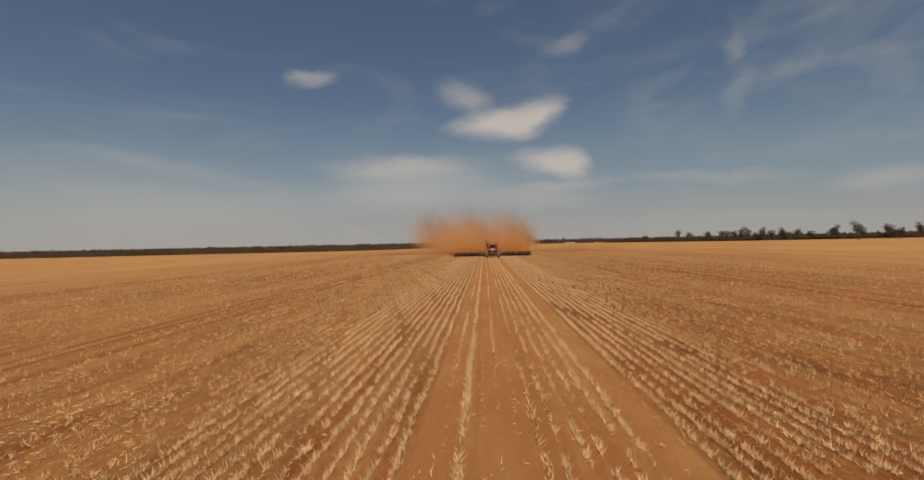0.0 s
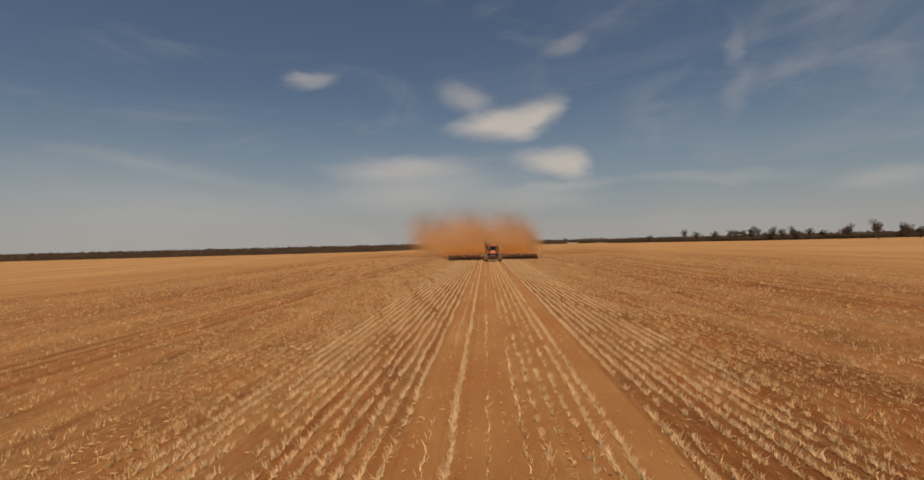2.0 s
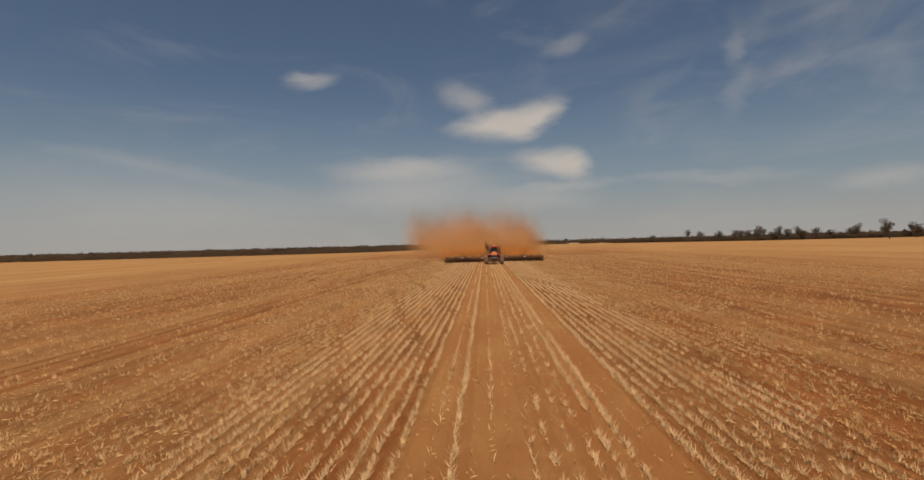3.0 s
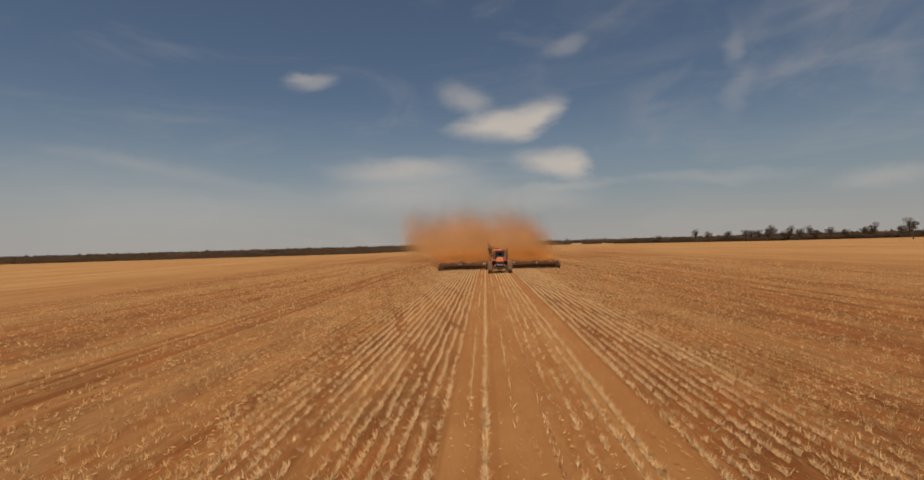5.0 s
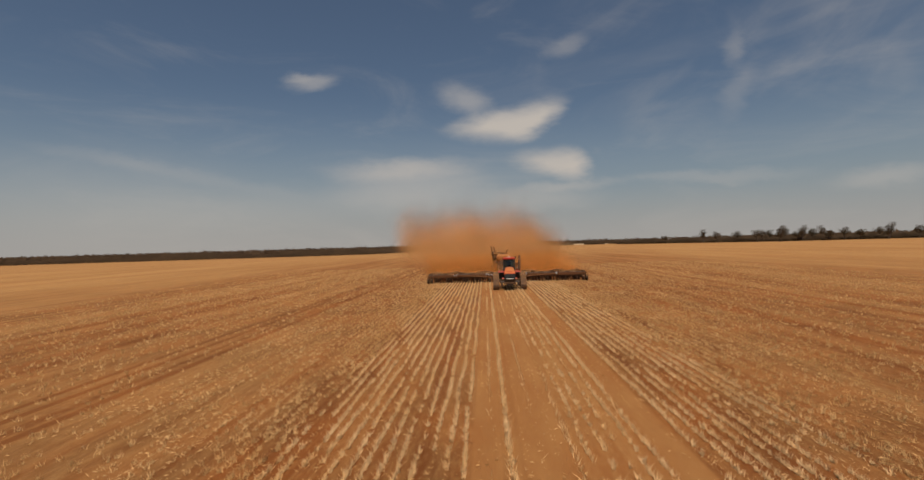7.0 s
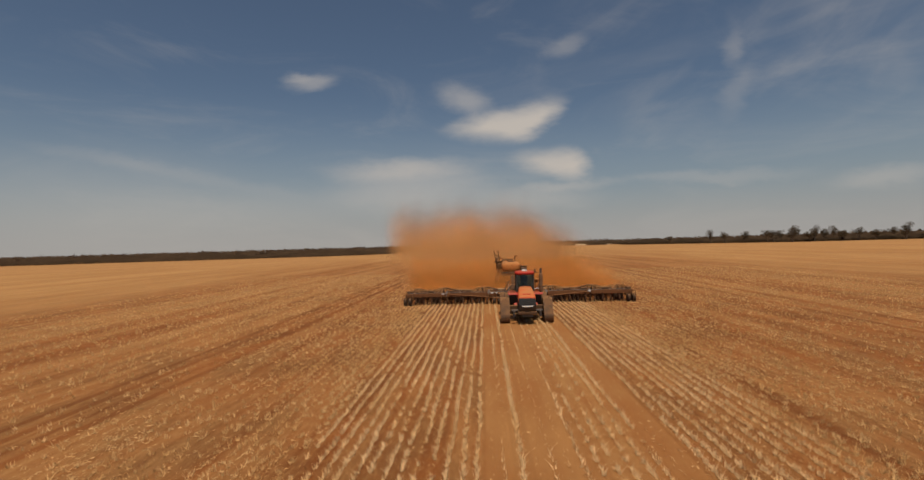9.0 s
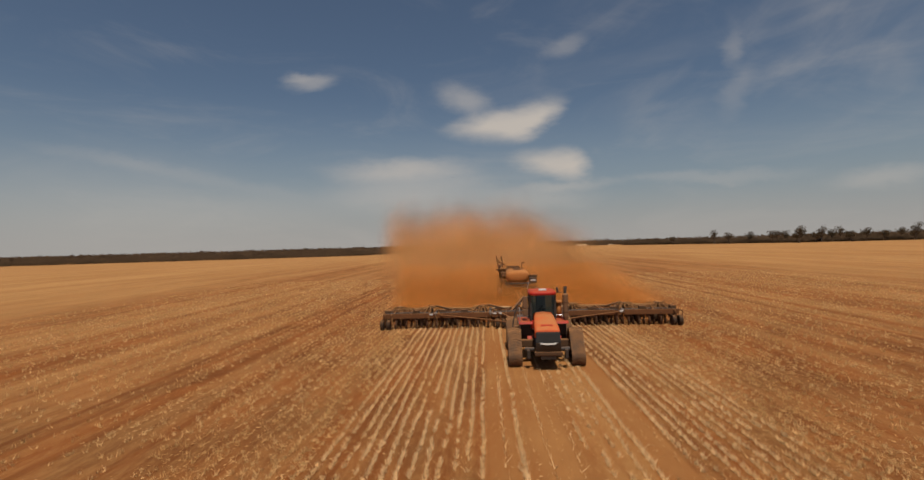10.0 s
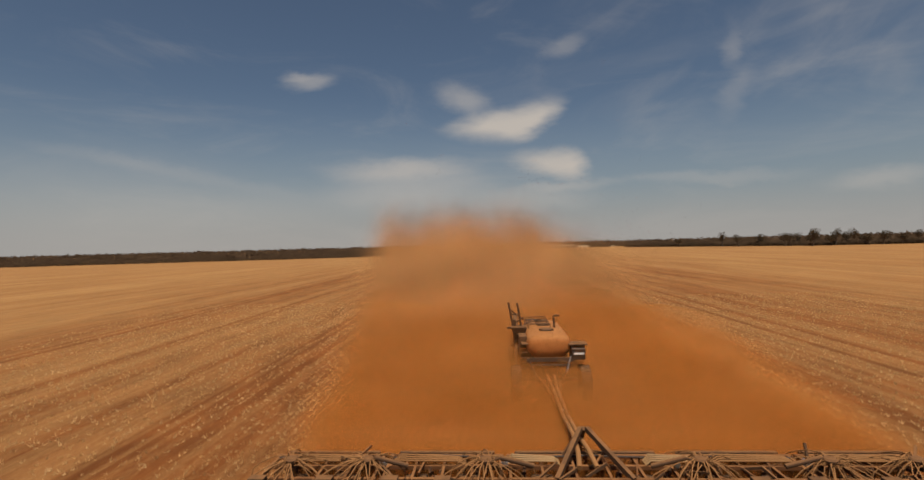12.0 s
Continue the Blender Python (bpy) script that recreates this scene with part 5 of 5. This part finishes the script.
def plume(s0, s1, count, size, low, seed, left=0.0, right=1.0, lump=0.6, tall=1.0):
    """Flecks of airborne soil between s0 and s1 metres behind the bar: a low carpet that rises and leans downwind with distance."""
    rng = np.random.default_rng(seed)
    lumps = rng.uniform(0, 1, (26, 3))
    s = rng.uniform(s0, s1, count)
    u = rng.uniform(left, right, count)
    k = rng.integers(0, len(lumps), count)
    tied = rng.uniform(size=count) < lump
    s = np.where(tied, s0 + (s1 - s0) * np.clip(lumps[k, 0] + rng.normal(0, 0.09, count), 0, 1), s)
    u = np.where(tied, left + (right - left) * np.clip(lumps[k, 1] + rng.normal(0, 0.07, count), -0.03, 1.03), u)
    xl, xr = -10.4 - 0.19 * np.maximum(s - 8, 0), 10.4 + 0.05 * np.maximum(s - 20, 0)
    x = xl + (xr - xl) * u + rng.normal(0, 1, count) * (0.15 + 0.022 * s)
    s = s + rng.normal(0, 1, count) * (s1 - s0) * 0.06
    s = np.maximum(s, 1.2)
    high = np.where(s < 60, 1.1 + 9.4 * (s / 60) ** 0.9, 10.5 + 0.10 * (s - 60)) * tall
    high *= 1.0 - 0.62 * smooth((u - 0.62) / 0.36) * (1 - 0.8 * smooth((s - 30) / 60))
    high *= 0.78 + 0.45 * np.sin(u * 9.0 + seed) * np.sin(s * 0.11 + seed * 2) * 0.6 + 0.25 * np.sin(u * 23 + s * 0.3)
    high *= np.where(tied, 0.65 + 0.75 * lumps[k, 2], 0.9)
    z = high * rng.uniform(0, 1, count) ** low * rng.gamma(9, 1 / 9, count) + rng.exponential(0.10, count) * (s < 25)
    centre = np.stack([x, s, z + 0.03], 1)
    shape = rng.normal(0, 1, (count, 3, 3))
    out = centre[:, None, :] + shape * (size * rng.uniform(0.5, 1.3, count))[:, None, None] * 0.6
    out[:, :, 2] = np.maximum(out[:, :, 2], 0.02)
    return out


# metres behind the bar, how many flecks, their size, how low they lie, the side they take, speed with the machine, drift, rise
PUFFS = ((1.6, 9, 51700, 0.117, 1.5, 0.0, 0.5, 2.0, 0.0, 0.0), (1.6, 9, 51700, 0.117, 1.5, 0.5, 1.0, 2.0, 0.0, 0.0),
         (8, 22, 44800, 0.207, 1.4, 0.0, 0.5, 1.95, -0.02, 0.01), (8, 22, 34400, 0.207, 1.5, 0.5, 1.0, 1.95, -0.02, 0.01),
         (5, 14, 30000, 0.17, 0.9, 0.2, 0.85, 2.0, 0.0, 0.0))
clouds = []
for i, (s0, s1, count, size, low, left, right, speed, drift, rise) in enumerate(PUFFS):
    ob = new("dust_cloud", flecks("dust_cloud", plume(s0, s1, count, size, low, 30 + i, left, right, tall=2.4 if i == 4 else 1.0), PLUME))
    tagged(ob, "orange dust hanging behind the seeder", "dust", "dust raised by the seeder", "stuff")
    clouds.append((ob, speed, drift, rise))


def reach(s):
    """Edges and height of the dust s metres behind the bar."""
    high = 1.6 + 10.5 * (s / 60) ** 0.9 if s < 60 else 12.1 + 0.12 * (s - 60)
    return -10.6 - 0.175 * max(s - 8, 0), 10.8 + 0.05 * max(s - 20, 0), high


def veil(a, b, s, h, rng, mat=VEIL):
    """One bent drift that leans downwind."""
    nu, nv, phase = 26, 9, rng.uniform(0, 50)
    verts, faces, uvs = [], [], []
    for j in range(nv + 1):
        for i in range(nu + 1):
            u, v = i / nu, j / nv
            x = a + (b - a) * u - 0.12 * h * v
            bend = noise.noise((x * 0.09, v * 1.5, phase)) * (1.5 + 0.06 * s)
            verts.append((x, s + bend + 0.25 * h * v, 0.02 + h * v))
    for j in range(nv):
        for i in range(nu):
            k = j * (nu + 1) + i
            faces.append((k, k + 1, k + nu + 2, k + nu + 1))
            uvs += [i / nu, j / nv, (i + 1) / nu, j / nv, (i + 1) / nu, (j + 1) / nv, i / nu, (j + 1) / nv]
    data = bpy.data.meshes.new("dust_veil")
    data.from_pydata(verts, [], faces)
    data.uv_layers.new(name="UVMap").data.foreach_set("uv", uvs)
    data.polygons.foreach_set("use_smooth", [True] * len(faces))
    data.materials.append(mat)
    return data


# from and to metres behind the bar, gap between drifts, speed with the machine, drift, rise
for s0, s1, gap, speed, drift, rise in ((3.5, 16, 1.9, 2.0, 0.0, 0.0), (16, 45, 3.6, 1.9, -0.04, 0.02), (45, 110, 8, 1.6, -0.1, 0.05),
                                        (110, 200, 14, 1.2, -0.15, 0.08), (200, 330, 24, 0.8, -0.2, 0.1)):
    rng = random.Random(70 + s1)
    s = s0
    while s < s1:
        x0, x1, high = reach(s)
        wide = x1 - x0
        # two overlapping drifts in each row, the downwind one taller
        pair = ((x0 - (0.12 if s < 40 else 0.15) * wide, x0 + 0.75 * wide, high * rng.uniform(1.05, 1.5)),
                (x0 + 0.35 * wide, x1 + (0.14 if s < 40 else 0.26) * wide, high * rng.uniform(0.9, 1.4) * (0.66 if s < 30 else 1.1)))
        for a, b, h in pair:
            ob = new("dust_veil", veil(a, b, s, h, rng))
            tagged(ob, "soft drifting veil of orange dust", "dust", "dust raised by the seeder", "stuff")
            clouds.append((ob, speed, drift, rise))
        s += gap * rng.uniform(0.8, 1.25)

# older dust still standing in columns far behind
rng = random.Random(17)
for x, wide, s, high in ((36, 22, 400, 44), (41, 13, 415, 54), (33, 26, 450, 38), (-34, 30, 370, 34), (-46, 20, 390, 40), (-30, 34, 420, 30), (2, 36, 430, 27), (8, 30, 460, 30)):
    for k in range(2):
        ob = new("dust_veil", veil(x - wide / 2, x + wide / 2 + 4 * k, s + 9 * k, high, rng))
        tagged(ob, "faint standing column of orange dust", "dust", "dust raised by the seeder", "stuff")
        clouds.append((ob, 0.5, -0.2, 0.1))


def blanket(level, phase):
    """One layer of low rolling dust over the fresh soil, rising with the distance behind the bar."""
    nu, nv = 16, 30
    verts, faces, uvs = [], [], []
    for j in range(nv + 1):
        for i in range(nu + 1):
            u, v = i / nu, j / nv
            s = 1.8 + 62 * v ** 1.4
            x0, x1, _ = reach(s)
            x = x0 - 1.5 + (x1 - x0 + 3.0) * u
            top = min(3.0, 0.45 + 0.15 * s)
            z = 0.22 + top * level * (1.0 + 0.5 * noise.noise((x * 0.15, s * 0.12, phase)))
            verts.append((x, s, z))
    for j in range(nv):
        for i in range(nu):
            k = j * (nu + 1) + i
            faces.append((k, k + 1, k + nu + 2, k + nu + 1))
            uvs += [i / nu, j / nv, (i + 1) / nu, j / nv, (i + 1) / nu, (j + 1) / nv, i / nu, (j + 1) / nv]
    data = bpy.data.meshes.new("dust_blanket")
    data.from_pydata(verts, [], faces)
    data.uv_layers.new(name="UVMap").data.foreach_set("uv", uvs)
    data.polygons.foreach_set("use_smooth", [True] * len(faces))
    data.materials.append(BLANKET)
    return data


for k in range(8):
    ob = new("dust_blanket", blanket((k + 0.3) / 8, 13.7 * k))
    tagged(ob, "low rolling layer of orange dust over fresh soil", "dust", "dust raised by the seeder", "stuff")
    clouds.append((ob, 2.0, 0.0, 0.0))

# ---- what moves ----
def motions():
    # the outfit crosses the rows by a degree or so
    head = -1.3
    for ob, dx, dy in MOVERS:
        off = pose(0, 0, 0, 0, 0, head) @ Vector((dx, dy, 0))
        walk(ob, [(t, pose(2.2 - 0.058 * t + off.x, BAR_START - SPEED * t + off.y, 0, 0, 0, head)) for t in (0.0, 4.0, 8.0, 12.0)])
    for w, (x, y, z), r in SPINNERS:
        walk(w, [(0.25 * k, pose(x, y, z, math.degrees(SPEED * 0.25 * k / r))) for k in range(49)])
    for i, (ob, speed, drift, rise) in enumerate(clouds):
        # each cloud meets its place behind the bar near the middle of the shot
        rows = []
        for t in (0.0, 2.0, 4.0, 6.0, 8.0, 10.0, 12.0):
            sway = 0.15 * math.sin(0.8 * t + i)
            rows.append((t, pose(MACHINE_X + drift * (t - 8) + sway, BAR_START - 16 - speed * (t - 8), rise * t, 0, 0, 0.25 * math.sin(0.5 * t + 2 * i))))
        walk(ob, rows)


motions()
